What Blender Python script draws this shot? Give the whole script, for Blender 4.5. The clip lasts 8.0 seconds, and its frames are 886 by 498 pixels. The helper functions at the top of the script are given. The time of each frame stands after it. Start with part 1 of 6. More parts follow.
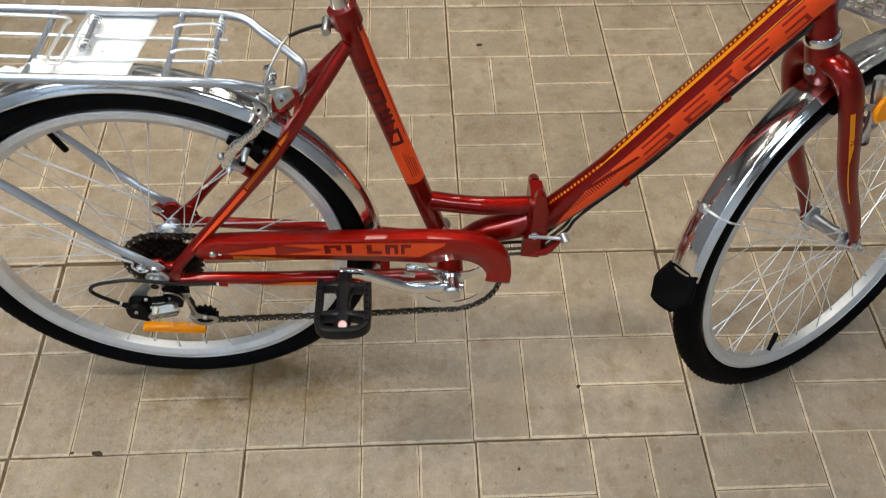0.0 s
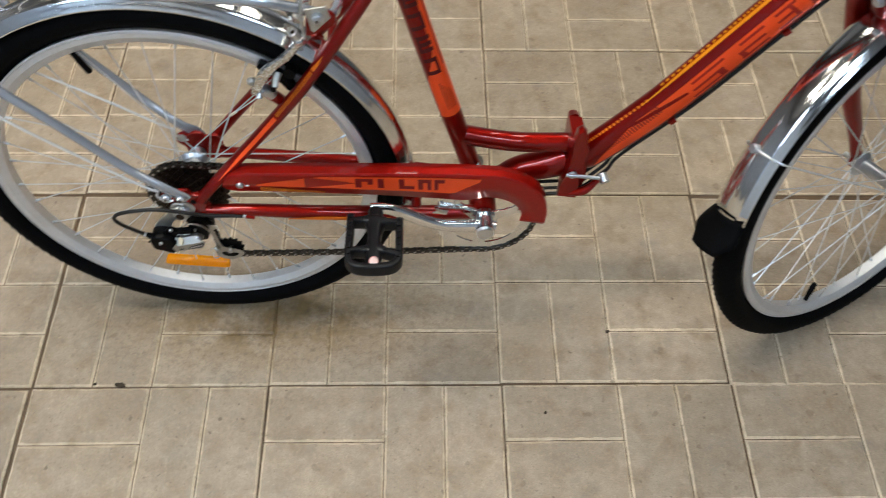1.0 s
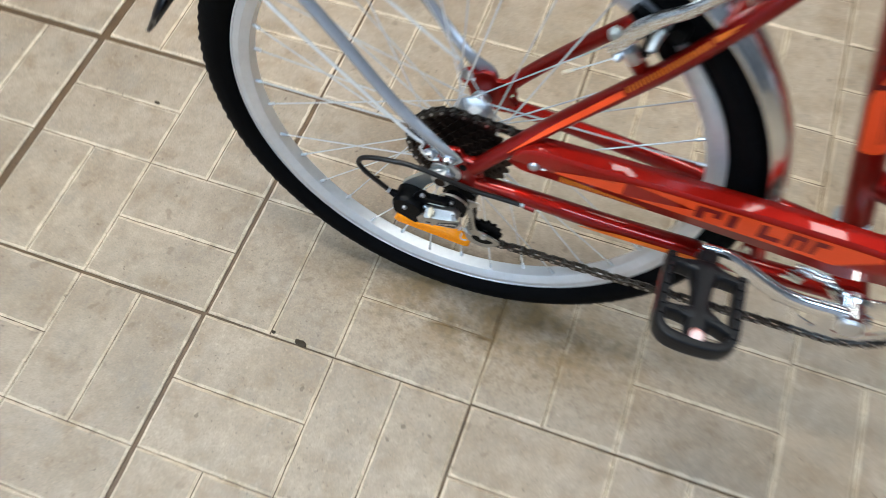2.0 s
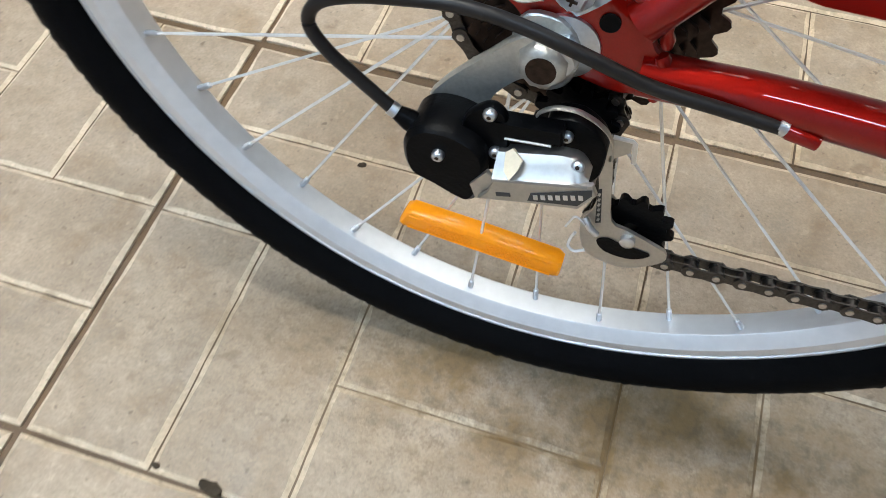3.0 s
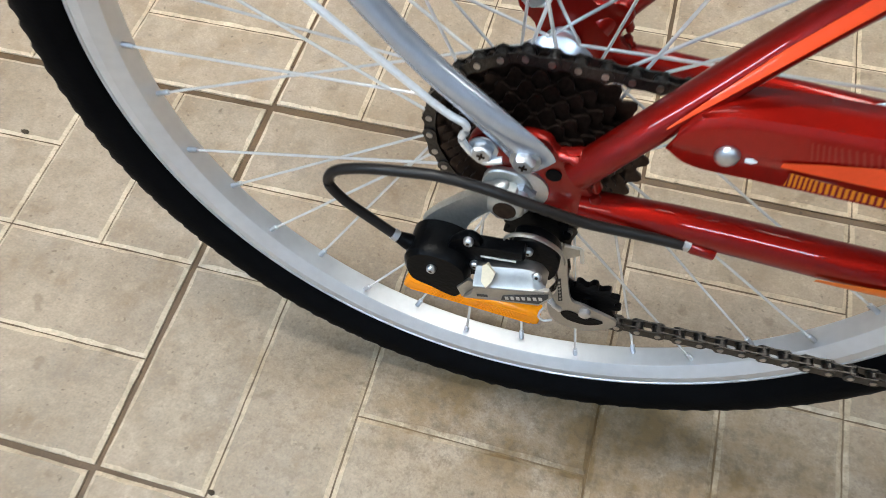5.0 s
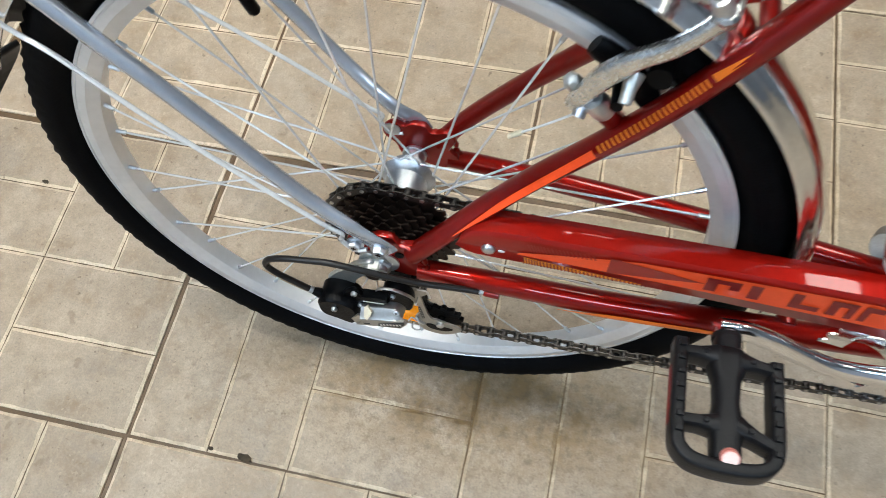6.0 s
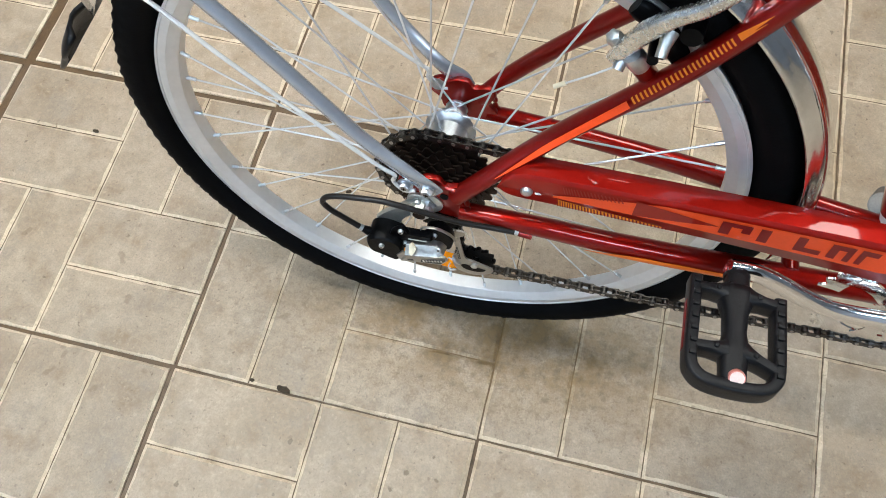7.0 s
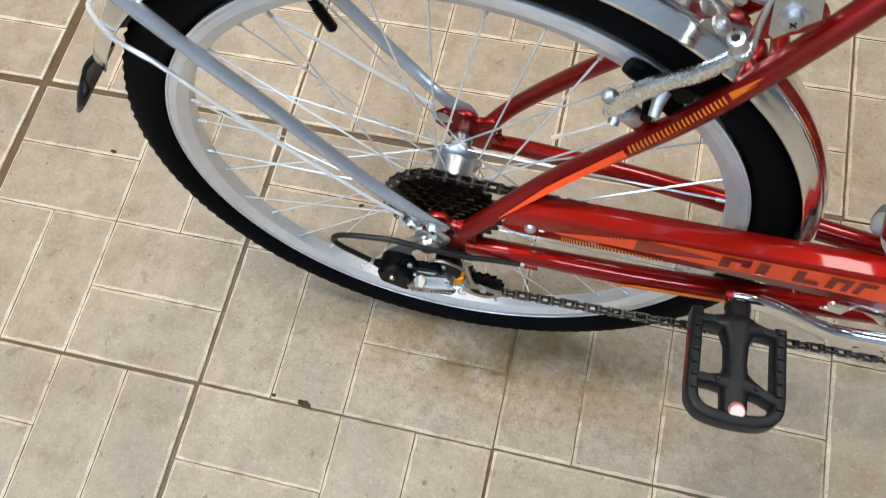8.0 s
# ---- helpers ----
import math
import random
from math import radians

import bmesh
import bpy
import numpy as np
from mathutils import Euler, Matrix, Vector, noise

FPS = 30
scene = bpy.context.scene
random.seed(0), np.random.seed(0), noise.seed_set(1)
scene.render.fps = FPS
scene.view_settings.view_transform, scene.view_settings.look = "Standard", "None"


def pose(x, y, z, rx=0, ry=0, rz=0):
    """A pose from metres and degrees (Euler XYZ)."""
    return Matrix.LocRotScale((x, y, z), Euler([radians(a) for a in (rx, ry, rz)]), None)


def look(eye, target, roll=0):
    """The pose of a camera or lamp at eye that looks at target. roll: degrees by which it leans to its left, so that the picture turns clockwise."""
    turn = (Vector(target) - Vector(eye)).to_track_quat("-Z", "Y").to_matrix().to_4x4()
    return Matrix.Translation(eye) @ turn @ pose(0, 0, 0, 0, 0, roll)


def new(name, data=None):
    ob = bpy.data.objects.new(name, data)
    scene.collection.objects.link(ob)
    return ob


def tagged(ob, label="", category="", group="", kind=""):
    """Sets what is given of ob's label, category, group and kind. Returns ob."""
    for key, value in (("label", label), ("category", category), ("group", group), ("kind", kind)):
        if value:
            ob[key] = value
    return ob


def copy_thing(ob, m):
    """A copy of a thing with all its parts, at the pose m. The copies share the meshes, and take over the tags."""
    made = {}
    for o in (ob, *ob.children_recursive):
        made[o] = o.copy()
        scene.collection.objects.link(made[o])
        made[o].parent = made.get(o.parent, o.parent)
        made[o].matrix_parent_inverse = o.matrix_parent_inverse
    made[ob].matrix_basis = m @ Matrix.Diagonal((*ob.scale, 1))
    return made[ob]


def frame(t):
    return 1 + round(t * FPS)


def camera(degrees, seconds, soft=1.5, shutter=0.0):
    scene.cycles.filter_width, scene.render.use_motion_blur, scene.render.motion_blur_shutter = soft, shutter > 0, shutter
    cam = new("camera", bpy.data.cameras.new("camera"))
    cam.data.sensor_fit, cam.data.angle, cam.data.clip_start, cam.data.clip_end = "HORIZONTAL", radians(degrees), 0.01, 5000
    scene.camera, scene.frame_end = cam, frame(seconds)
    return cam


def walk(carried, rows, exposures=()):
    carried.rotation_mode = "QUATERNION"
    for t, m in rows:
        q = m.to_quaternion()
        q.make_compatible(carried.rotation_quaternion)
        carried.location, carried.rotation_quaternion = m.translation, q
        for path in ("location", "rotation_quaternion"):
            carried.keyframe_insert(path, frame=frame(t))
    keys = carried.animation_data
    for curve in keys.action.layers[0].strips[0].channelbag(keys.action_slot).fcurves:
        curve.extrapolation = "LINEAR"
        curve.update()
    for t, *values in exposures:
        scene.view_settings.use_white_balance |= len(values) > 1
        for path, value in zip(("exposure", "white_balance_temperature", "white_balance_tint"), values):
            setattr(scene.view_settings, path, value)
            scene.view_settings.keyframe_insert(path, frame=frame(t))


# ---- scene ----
cam = camera(59.2, 8.0, 0.85, 0.4)
PATH = [
    (0, (-0.048, 0.205, 1.305), (0.031, 1.365, -0.323), 1.8),
    (0.5, (-0.058, 0.212, 1.282), (0.038, 1.295, -0.396), 3.1),
    (1, (-0.08, 0.217, 1.265), (-0.03, 1.262, -0.439), 2.3),
    (1.5, (-0.16, 0.284, 1.214), (-0.302, 1.241, -0.537), 0.1),
    (2, (-0.272, 0.444, 1.033), (-0.596, 1.279, -0.755), -1.5),
    (2.2, (-0.324, 0.507, 0.873), (-0.664, 1.336, -0.915), -0.5),
    (3.3, (-0.402, 0.655, 0.519), (-0.723, 1.692, -1.16), -1.5),
    (3.5, (-0.403, 0.658, 0.519), (-0.706, 1.705, -1.158), -1.4),
    (4, (-0.406, 0.657, 0.539), (-0.673, 1.718, -1.135), 0.4),
    (4.2, (-0.399, 0.661, 0.547), (-0.699, 1.704, -1.132), -0.9),
    (5.3, (-0.386, 0.639, 0.718), (-0.713, 1.526, -1.045), -5.3),
    (5.5, (-0.358, 0.638, 0.77), (-0.671, 1.498, -1.009), -5.8),
    (6, (-0.29, 0.621, 0.914), (-0.563, 1.428, -0.895), -6.8),
    (6.5, (-0.265, 0.613, 0.96), (-0.527, 1.393, -0.863), -6.4),
    (7, (-0.309, 0.556, 0.966), (-0.572, 1.313, -0.867), -5.5),
    (7.5, (-0.296, 0.548, 1.02), (-0.587, 1.275, -0.821), -8.2),
    (8, (-0.307, 0.608, 1.009), (-0.604, 1.274, -0.853), -11.6),
]

EXPOSURES = [(0, -0.15, 6000, 10), (0.5, -0.17, 5960, 10), (1, -0.11, 5830, 10), (1.5, 0.10, 5650, 11), (2, 0.24, 5380, 8.5), (3.5, 0.40, 5550, 10), (5.5, 0.30, 5540, 9), (6.5, 0.28, 5560, 8), (7, 0.34, 5560, 9), (8, 0.31, 5540, 10)]
walk(cam, [(t, look(eye, target, roll)) for t, eye, target, roll in PATH], EXPOSURES)

# ---- light: a closed hall with assumed, unseen fluorescent panels in its ceiling ----
world = bpy.data.worlds.new("hall_air")
world.use_nodes = True
world.node_tree.nodes["Background"].inputs[0].default_value = (0.8, 0.85, 0.9, 1)
world.node_tree.nodes["Background"].inputs[1].default_value = 0.02
scene.world = world
LAMP_POWER = 21.0          # emission of the diffusers
LAMP_COLOUR = (1.0, 0.89, 0.70)       # warm tubes
LAMP_ROW = (1.0, 0.91, 0.73)          # whiter tubes of the far row
LAMP_COOL = (0.76, 0.90, 1.0)           # cool added fill, in place of daylight from an unseen side

# ---- materials ----


def mat(name, colour, rough=0.5, metal=0.0, vary=0.12, scale=30.0, bump=0.0, bump_scale=200.0, coat=0.0, dark=None, spread=0.0, rough_vary=0.1, trans=0.0, spec=0.5):
    m = bpy.data.materials.new(name)
    m.use_nodes = True
    nt = m.node_tree
    b = nt.nodes["Principled BSDF"]
    b.inputs["Metallic"].default_value = metal
    b.inputs["Coat Weight"].default_value = coat
    b.inputs["Specular IOR Level"].default_value = spec
    b.inputs["Coat Roughness"].default_value = 0.035
    b.inputs["Transmission Weight"].default_value = trans
    tex = nt.nodes.new("ShaderNodeTexCoord")
    n1 = nt.nodes.new("ShaderNodeTexNoise")
    n1.inputs["Scale"].default_value, n1.inputs["Detail"].default_value = scale, 6
    n2 = nt.nodes.new("ShaderNodeTexNoise")
    n2.inputs["Scale"].default_value, n2.inputs["Detail"].default_value = scale * 7.3, 4
    for n in (n1, n2):
        nt.links.new(tex.outputs["Object"], n.inputs["Vector"])
    add = nt.nodes.new("ShaderNodeMath")
    add.operation = "ADD"
    nt.links.new(n1.outputs["Fac"], add.inputs[0])
    nt.links.new(n2.outputs["Fac"], add.inputs[1])
    ramp = nt.nodes.new("ShaderNodeMapRange")
    ramp.inputs["From Min"].default_value, ramp.inputs["From Max"].default_value = 0.65, 1.35
    nt.links.new(add.outputs[0], ramp.inputs["Value"])
    mix = nt.nodes.new("ShaderNodeMix")
    mix.data_type = "RGBA"
    lo = dark or tuple(c * (1 - vary) for c in colour)
    hi = tuple(min(1, c * (1 + vary)) for c in colour)
    mix.inputs[6].default_value, mix.inputs[7].default_value = (*lo, 1), (*hi, 1)
    nt.links.new(ramp.outputs[0], mix.inputs["Factor"])
    out = mix.outputs[2]
    if spread:
        info = nt.nodes.new("ShaderNodeObjectInfo")
        mr = nt.nodes.new("ShaderNodeMapRange")
        mr.inputs["To Min"].default_value, mr.inputs["To Max"].default_value = 1 - spread, 1 + spread
        nt.links.new(info.outputs["Random"], mr.inputs["Value"])
        hsv = nt.nodes.new("ShaderNodeHueSaturation")
        nt.links.new(mr.outputs[0], hsv.inputs["Value"])
        nt.links.new(out, hsv.inputs["Color"])
        out = hsv.outputs[0]
    nt.links.new(out, b.inputs["Base Color"])
    rr = nt.nodes.new("ShaderNodeMapRange")
    rr.inputs["To Min"].default_value, rr.inputs["To Max"].default_value = max(0.02, rough - rough_vary * rough), min(1, rough + rough_vary * rough)
    nt.links.new(n2.outputs["Fac"], rr.inputs["Value"])
    nt.links.new(rr.outputs[0], b.inputs["Roughness"])
    if bump:
        n3 = nt.nodes.new("ShaderNodeTexNoise")
        n3.inputs["Scale"].default_value, n3.inputs["Detail"].default_value = bump_scale, 5
        nt.links.new(tex.outputs["Object"], n3.inputs["Vector"])
        bp = nt.nodes.new("ShaderNodeBump")
        bp.inputs["Strength"].default_value, bp.inputs["Distance"].default_value = 1.0, bump
        nt.links.new(n3.outputs["Fac"], bp.inputs["Height"])
        nt.links.new(bp.outputs[0], b.inputs["Normal"])
    return m


def stone_mat(name, colour, dirt, amount=1.0):
    """Pressed concrete tile: fine sand grain, cloudy stains, dark specks and a colour of its own for each tile."""
    m = bpy.data.materials.new(name)
    m.use_nodes = True
    nt = m.node_tree
    b = nt.nodes["Principled BSDF"]
    geo = nt.nodes.new("ShaderNodeNewGeometry")

    def tex(scale, detail, rough=0.55, shift=0.0):
        n = nt.nodes.new("ShaderNodeTexNoise")
        n.inputs["Scale"].default_value, n.inputs["Detail"].default_value, n.inputs["Roughness"].default_value = scale, detail, rough
        mp = nt.nodes.new("ShaderNodeMapping")
        mp.inputs["Location"].default_value = (shift, shift * 0.7, 0)
        nt.links.new(geo.outputs["Position"], mp.inputs["Vector"])
        nt.links.new(mp.outputs[0], n.inputs["Vector"])
        return n.outputs["Fac"]

    def rng(src, a, b_, c=0.0, d=1.0):
        r = nt.nodes.new("ShaderNodeMapRange")
        for k, v in zip(("From Min", "From Max", "To Min", "To Max"), (a, b_, c, d)):
            r.inputs[k].default_value = v
        nt.links.new(src, r.inputs["Value"])
        return r.outputs[0]

    def mixed(fac, a, b_, mode="MIX"):
        x = nt.nodes.new("ShaderNodeMix")
        x.data_type, x.blend_type = "RGBA", mode
        nt.links.new(fac, x.inputs["Factor"])
        for k, v in ((6, a), (7, b_)):
            if isinstance(v, tuple):
                x.inputs[k].default_value = (*v, 1)
            else:
                nt.links.new(v, x.inputs[k])
        return x.outputs[2]

    base = mixed(rng(tex(4.0, 3), 0.35, 0.65), tuple(c * 0.86 for c in colour), tuple(c * 1.10 for c in colour))
    warm = mixed(rng(tex(2.1, 3, 0.5, 9.0), 0.4, 0.62), base, (colour[0] * 0.95, colour[1] * 0.96, colour[2] * 1.0))
    cloud = mixed(rng(tex(6.0, 7, 0.66, 3.0), 0.46, 0.66, 0, 0.62 * amount), warm, dirt)
    grey = mixed(rng(tex(11.0, 6, 0.7, 14.0), 0.50, 0.72, 0, 0.50 * amount), cloud, tuple(0.66 * (0.6 * sum(colour) / 3 + 0.4 * c) for c in colour))
    blot = mixed(rng(tex(20.0, 4, 0.55, 5.0), 0.50, 0.68, 0, 0.75 * amount), grey, dirt)
    mott = mixed(rng(tex(46.0, 4, 0.6, 8.0), 0.42, 0.65, 0, 0.68 * amount), blot, tuple(c * 0.70 for c in colour))
    pale = mixed(rng(tex(90.0, 4, 0.6, 11.0), 0.52, 0.72, 0, 0.28), mott, tuple(min(1, c * 1.22) for c in colour))
    grain = mixed(rng(tex(420.0, 3, 0.6), 0.35, 0.68, 0, 0.58), pale, tuple(c * 0.55 for c in colour))
    sand = mixed(rng(tex(160.0, 4, 0.7, 6.0), 0.48, 0.75, 0, 0.26), grain, tuple(min(1, c * 1.25) for c in colour))
    dots = mixed(rng(tex(34.0, 2, 0.4, 21.0), 0.685, 0.73, 0, 0.34 * amount), sand, tuple(c * 0.55 for c in dirt))
    speck = mixed(rng(tex(75.0, 3, 0.5, 2.0), 0.685, 0.735, 0, 0.55 * amount), dots, tuple(c * 0.35 for c in dirt))
    speck = mixed(rng(tex(170.0, 2, 0.5, 31.0), 0.665, 0.715, 0, 0.34 * amount), speck, tuple(c * 0.40 for c in dirt))
    speck = mixed(rng(tex(120.0, 2, 0.5, 41.0), 0.66, 0.71, 0, 0.25), speck, tuple(min(1, c * 1.35) for c in colour))
    speck = mixed(rng(tex(15.0, 4, 0.6, 51.0), 0.58, 0.74, 0, 0.42 * amount), speck, tuple(0.5 * (0.5 * sum(colour) / 3 + 0.5 * c) for c in colour))
    # a cloudy brown ellipse on the floor below the rear wheel
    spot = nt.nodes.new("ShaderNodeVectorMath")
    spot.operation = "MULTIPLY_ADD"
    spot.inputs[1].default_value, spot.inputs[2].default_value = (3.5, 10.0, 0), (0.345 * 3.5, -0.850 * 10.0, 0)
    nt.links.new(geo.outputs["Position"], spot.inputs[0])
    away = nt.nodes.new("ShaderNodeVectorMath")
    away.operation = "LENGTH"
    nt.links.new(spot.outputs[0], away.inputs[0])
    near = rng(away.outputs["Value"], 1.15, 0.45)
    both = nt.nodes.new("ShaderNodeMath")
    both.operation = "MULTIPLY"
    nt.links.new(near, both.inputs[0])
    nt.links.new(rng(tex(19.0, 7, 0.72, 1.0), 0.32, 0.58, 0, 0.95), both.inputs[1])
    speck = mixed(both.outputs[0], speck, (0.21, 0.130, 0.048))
    # finer, darker mottling over a wider ellipse about the same point
    dapple = nt.nodes.new("ShaderNodeMath")
    dapple.operation = "MULTIPLY"
    nt.links.new(rng(away.outputs["Value"], 1.9, 0.5), dapple.inputs[0])
    nt.links.new(rng(tex(85.0, 6, 0.78, 61.0), 0.47, 0.64, 0, 0.62), dapple.inputs[1])
    speck = mixed(dapple.outputs[0], speck, (0.115, 0.082, 0.045))
    info = nt.nodes.new("ShaderNodeObjectInfo")
    hsv = nt.nodes.new("ShaderNodeHueSaturation")
    nt.links.new(rng(info.outputs["Random"], 0, 1, 0.91, 1.07), hsv.inputs["Value"])
    nt.links.new(speck, hsv.inputs["Color"])
    nt.links.new(hsv.outputs[0], b.inputs["Base Color"])
    nt.links.new(rng(tex(30.0, 5), 0.3, 0.7, 0.38, 0.62), b.inputs["Roughness"])
    bp = nt.nodes.new("ShaderNodeBump")
    bp.inputs["Strength"].default_value, bp.inputs["Distance"].default_value = 0.6, 0.0007
    nt.links.new(tex(330.0, 4, 0.65), bp.inputs["Height"])
    nt.links.new(bp.outputs[0], b.inputs["Normal"])
    return m


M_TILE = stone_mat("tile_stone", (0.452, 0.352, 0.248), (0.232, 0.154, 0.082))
# rims paler by wear, with the light on their chamfers painted in too
M_EDGE = stone_mat("tile_worn_lit_edge", (0.74, 0.60, 0.42), (0.28, 0.185, 0.095), 0.95)
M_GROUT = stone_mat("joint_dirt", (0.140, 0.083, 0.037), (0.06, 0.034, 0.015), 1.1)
M_WALL = mat("wall_plaster", (0.17, 0.18, 0.20), 0.8, vary=0.05, scale=2, bump=0.001, bump_scale=60)
# for the unseen south wall: pale and bluish to brighten reflections in the chrome
M_PALE = mat("pale_reflector_plaster", (0.44, 0.47, 0.52), 0.8, vary=0.05, scale=2, bump=0.001, bump_scale=60)
M_CEIL = mat("ceiling_board", (0.17, 0.18, 0.20), 0.85, vary=0.04, scale=3, bump=0.001, bump_scale=90)
M_RED = mat("candy_red_paint", (0.248, 0.0050, 0.0017), 0.40, 0.80, vary=0.10, scale=160, coat=0.75, spec=0.08)
# the frame's red again, lightened in colour for the brighter-lit chain guard
M_GUARD = mat("candy_red_paint_lit", (0.318, 0.0064, 0.0021), 0.42, 0.45, vary=0.10, scale=160, coat=0.65, spec=0.08, bump=0.0002, bump_scale=22)
M_ORANGE = mat("orange_red_decal", (0.84, 0.078, 0.013), 0.34, vary=0.05, scale=60, coat=0.32, spec=0.08)
M_YELLOW = mat("amber_decal", (0.80, 0.25, 0.006), 0.34, vary=0.05, scale=60, coat=0.32, spec=0.08)
M_AMBERDECAL = mat("orange_amber_decal", (0.76, 0.16, 0.008), 0.34, vary=0.05, scale=60, coat=0.32, spec=0.08)
M_DARKRED = mat("dark_red_print", (0.20, 0.012, 0.010), 0.34, vary=0.08, scale=60, coat=0.32, spec=0.08)
M_DEEPRED = mat("deep_red_print", (0.085, 0.006, 0.006), 0.34, vary=0.08, scale=60, coat=0.32, spec=0.08)
M_MIDRED = mat("mid_red_print", (0.34, 0.020, 0.011), 0.34, vary=0.08, scale=60, coat=0.32, spec=0.08)
M_ALU = mat("brushed_aluminium", (0.70, 0.70, 0.70), 0.36, 1.0, vary=0.08, scale=40, bump=0.00005, bump_scale=900)
M_RIM = mat("rim_aluminium", (0.75, 0.75, 0.755), 0.42, 0.65, vary=0.06, scale=18, bump=0.00005, bump_scale=700)
M_CHROME = mat("polished_chrome", (0.84, 0.84, 0.84), 0.10, 1.0, vary=0.06, scale=25, rough_vary=0.6, bump=0.00022, bump_scale=24)
M_PLATE = mat("rolled_chrome_sheet", (0.86, 0.86, 0.85), 0.12, 1.0, vary=0.08, scale=30, rough_vary=0.5, bump=0.00025, bump_scale=40)
# inner faces of the mudguards, coloured much darker than their outside
M_UNDER = mat("dark_underside_steel", (0.035, 0.033, 0.031), 0.5, 0.6, vary=0.3, scale=40)
M_SPOKE = mat("spoke_steel", (0.92, 0.91, 0.89), 0.26, 0.55, vary=0.1, scale=80)
M_ZINC = mat("zinc_plated_steel", (0.58, 0.60, 0.63), 0.36, 1.0, vary=0.12, scale=70)
M_DULL = mat("dull_zinc_steel", (0.52, 0.52, 0.49), 0.44, 0.9, vary=0.15, scale=90, bump=0.00008, bump_scale=600)
M_DULL_DARK = mat("dull_grey_steel", (0.22, 0.22, 0.22), 0.5, 0.9, vary=0.15, scale=90, bump=0.00008, bump_scale=600)
M_POLISH = mat("polished_aluminium", (0.86, 0.86, 0.86), 0.15, 1.0, vary=0.06, scale=50, rough_vary=0.4, bump=0.00008, bump_scale=40)
M_STAMP = mat("stamped_steel", (0.46, 0.445, 0.41), 0.44, 1.0, vary=0.10, scale=80, bump=0.00003, bump_scale=400)
M_CAST = mat("bright_cast_aluminium", (0.74, 0.74, 0.72), 0.27, 1.0, vary=0.08, scale=60, bump=0.00003, bump_scale=60)
M_SATIN = mat("satin_cast_aluminium", (0.36, 0.36, 0.35), 0.46, 1.0, vary=0.10, scale=60, bump=0.00003, bump_scale=300)
M_SILVER = mat("silver_grey_paint", (0.48, 0.51, 0.57), 0.22, 0.7, vary=0.07, scale=200, coat=0.5)
M_RUBBER = mat("tyre_rubber", (0.0026, 0.0026, 0.0029), 0.66, spec=0.05, vary=0.3, scale=50, bump=0.0003, bump_scale=500)
M_BLACK = mat("black_plastic", (0.0022, 0.0022, 0.0025), 0.36, spec=0.07, vary=0.25, scale=70, bump=0.0002, bump_scale=500)
M_PEDAL = mat("worn_black_plastic", (0.007, 0.007, 0.008), 0.40, spec=0.20, vary=0.35, scale=70, bump=0.0002, bump_scale=400)
M_CABLE = mat("black_cable_sleeve", (0.011, 0.009, 0.008), 0.38, spec=0.30, vary=0.2, scale=80)
M_COG = mat("dark_sprocket_steel", (0.034, 0.022, 0.016), 0.32, 0.8, vary=0.5, scale=60, dark=(0.014, 0.009, 0.007))
M_CHAIN = mat("oiled_chain_steel", (0.058, 0.053, 0.048), 0.34, 0.9, vary=0.4, scale=120)
M_PIN = mat("chain_pin_steel", (0.45, 0.43, 0.40), 0.3, 1.0, vary=0.2, scale=100)
M_AMBER = mat("amber_reflector_plastic", (1.0, 0.32, 0.0), 0.22, vary=0.06, scale=400, bump=0.0001, bump_scale=700, coat=0.30, spec=0.22)
M_REDREF = mat("pale_red_cap", (0.85, 0.62, 0.56), 0.30, vary=0.15, scale=500, coat=0.4)
M_REDRIM = mat("red_cap_rim", (0.55, 0.20, 0.16), 0.30, vary=0.1, scale=300, coat=0.4)
M_PAPER = mat("white_paper", (0.88, 0.88, 0.88), 0.6, vary=0.03, scale=30)
M_CREAM = mat("cream_plastic", (0.62, 0.55, 0.40), 0.45, vary=0.08, scale=90)
M_INK = mat("black_ink", (0.03, 0.03, 0.03), 0.5, vary=0.1, scale=60)
M_LABEL = mat("grey_print", (0.35, 0.34, 0.33), 0.4, vary=0.1, scale=60)


def glow(name, colour, power):
    m = bpy.data.materials.new(name)
    m.use_nodes = True
    m.node_tree.nodes["Principled BSDF"].inputs["Emission Color"].default_value = (*colour, 1)
    m.node_tree.nodes["Principled BSDF"].inputs["Emission Strength"].default_value = power
    return m


M_LAMP = glow("warm_diffuser_glow", LAMP_COLOUR, LAMP_POWER * 2.45)
M_LAMP_ROW = glow("white_row_glow", LAMP_ROW, LAMP_POWER * 0.6)
M_LAMP_COOL = glow("cool_fill_glow", LAMP_COOL, LAMP_POWER * 1.32)

# ---- mesh helpers ----


ASKEW = {"on": False, "by": 0.030, "low": 0.335}


def askew(p):
    """The upper frame and the rack stand a little farther over to the far side than the wheel does."""
    q = min(max((p.z - ASKEW["low"]) / 0.13, 0), 1)
    s = ASKEW["by"] * q * q * (3 - 2 * q) * min(max((0.90 - p.x) / 0.45, 0), 1)
    return Vector((p.x, p.y + s, p.z - s * min(max(1.3 - 1.45 * (p.z - 0.29), 0.55), 1.3)))


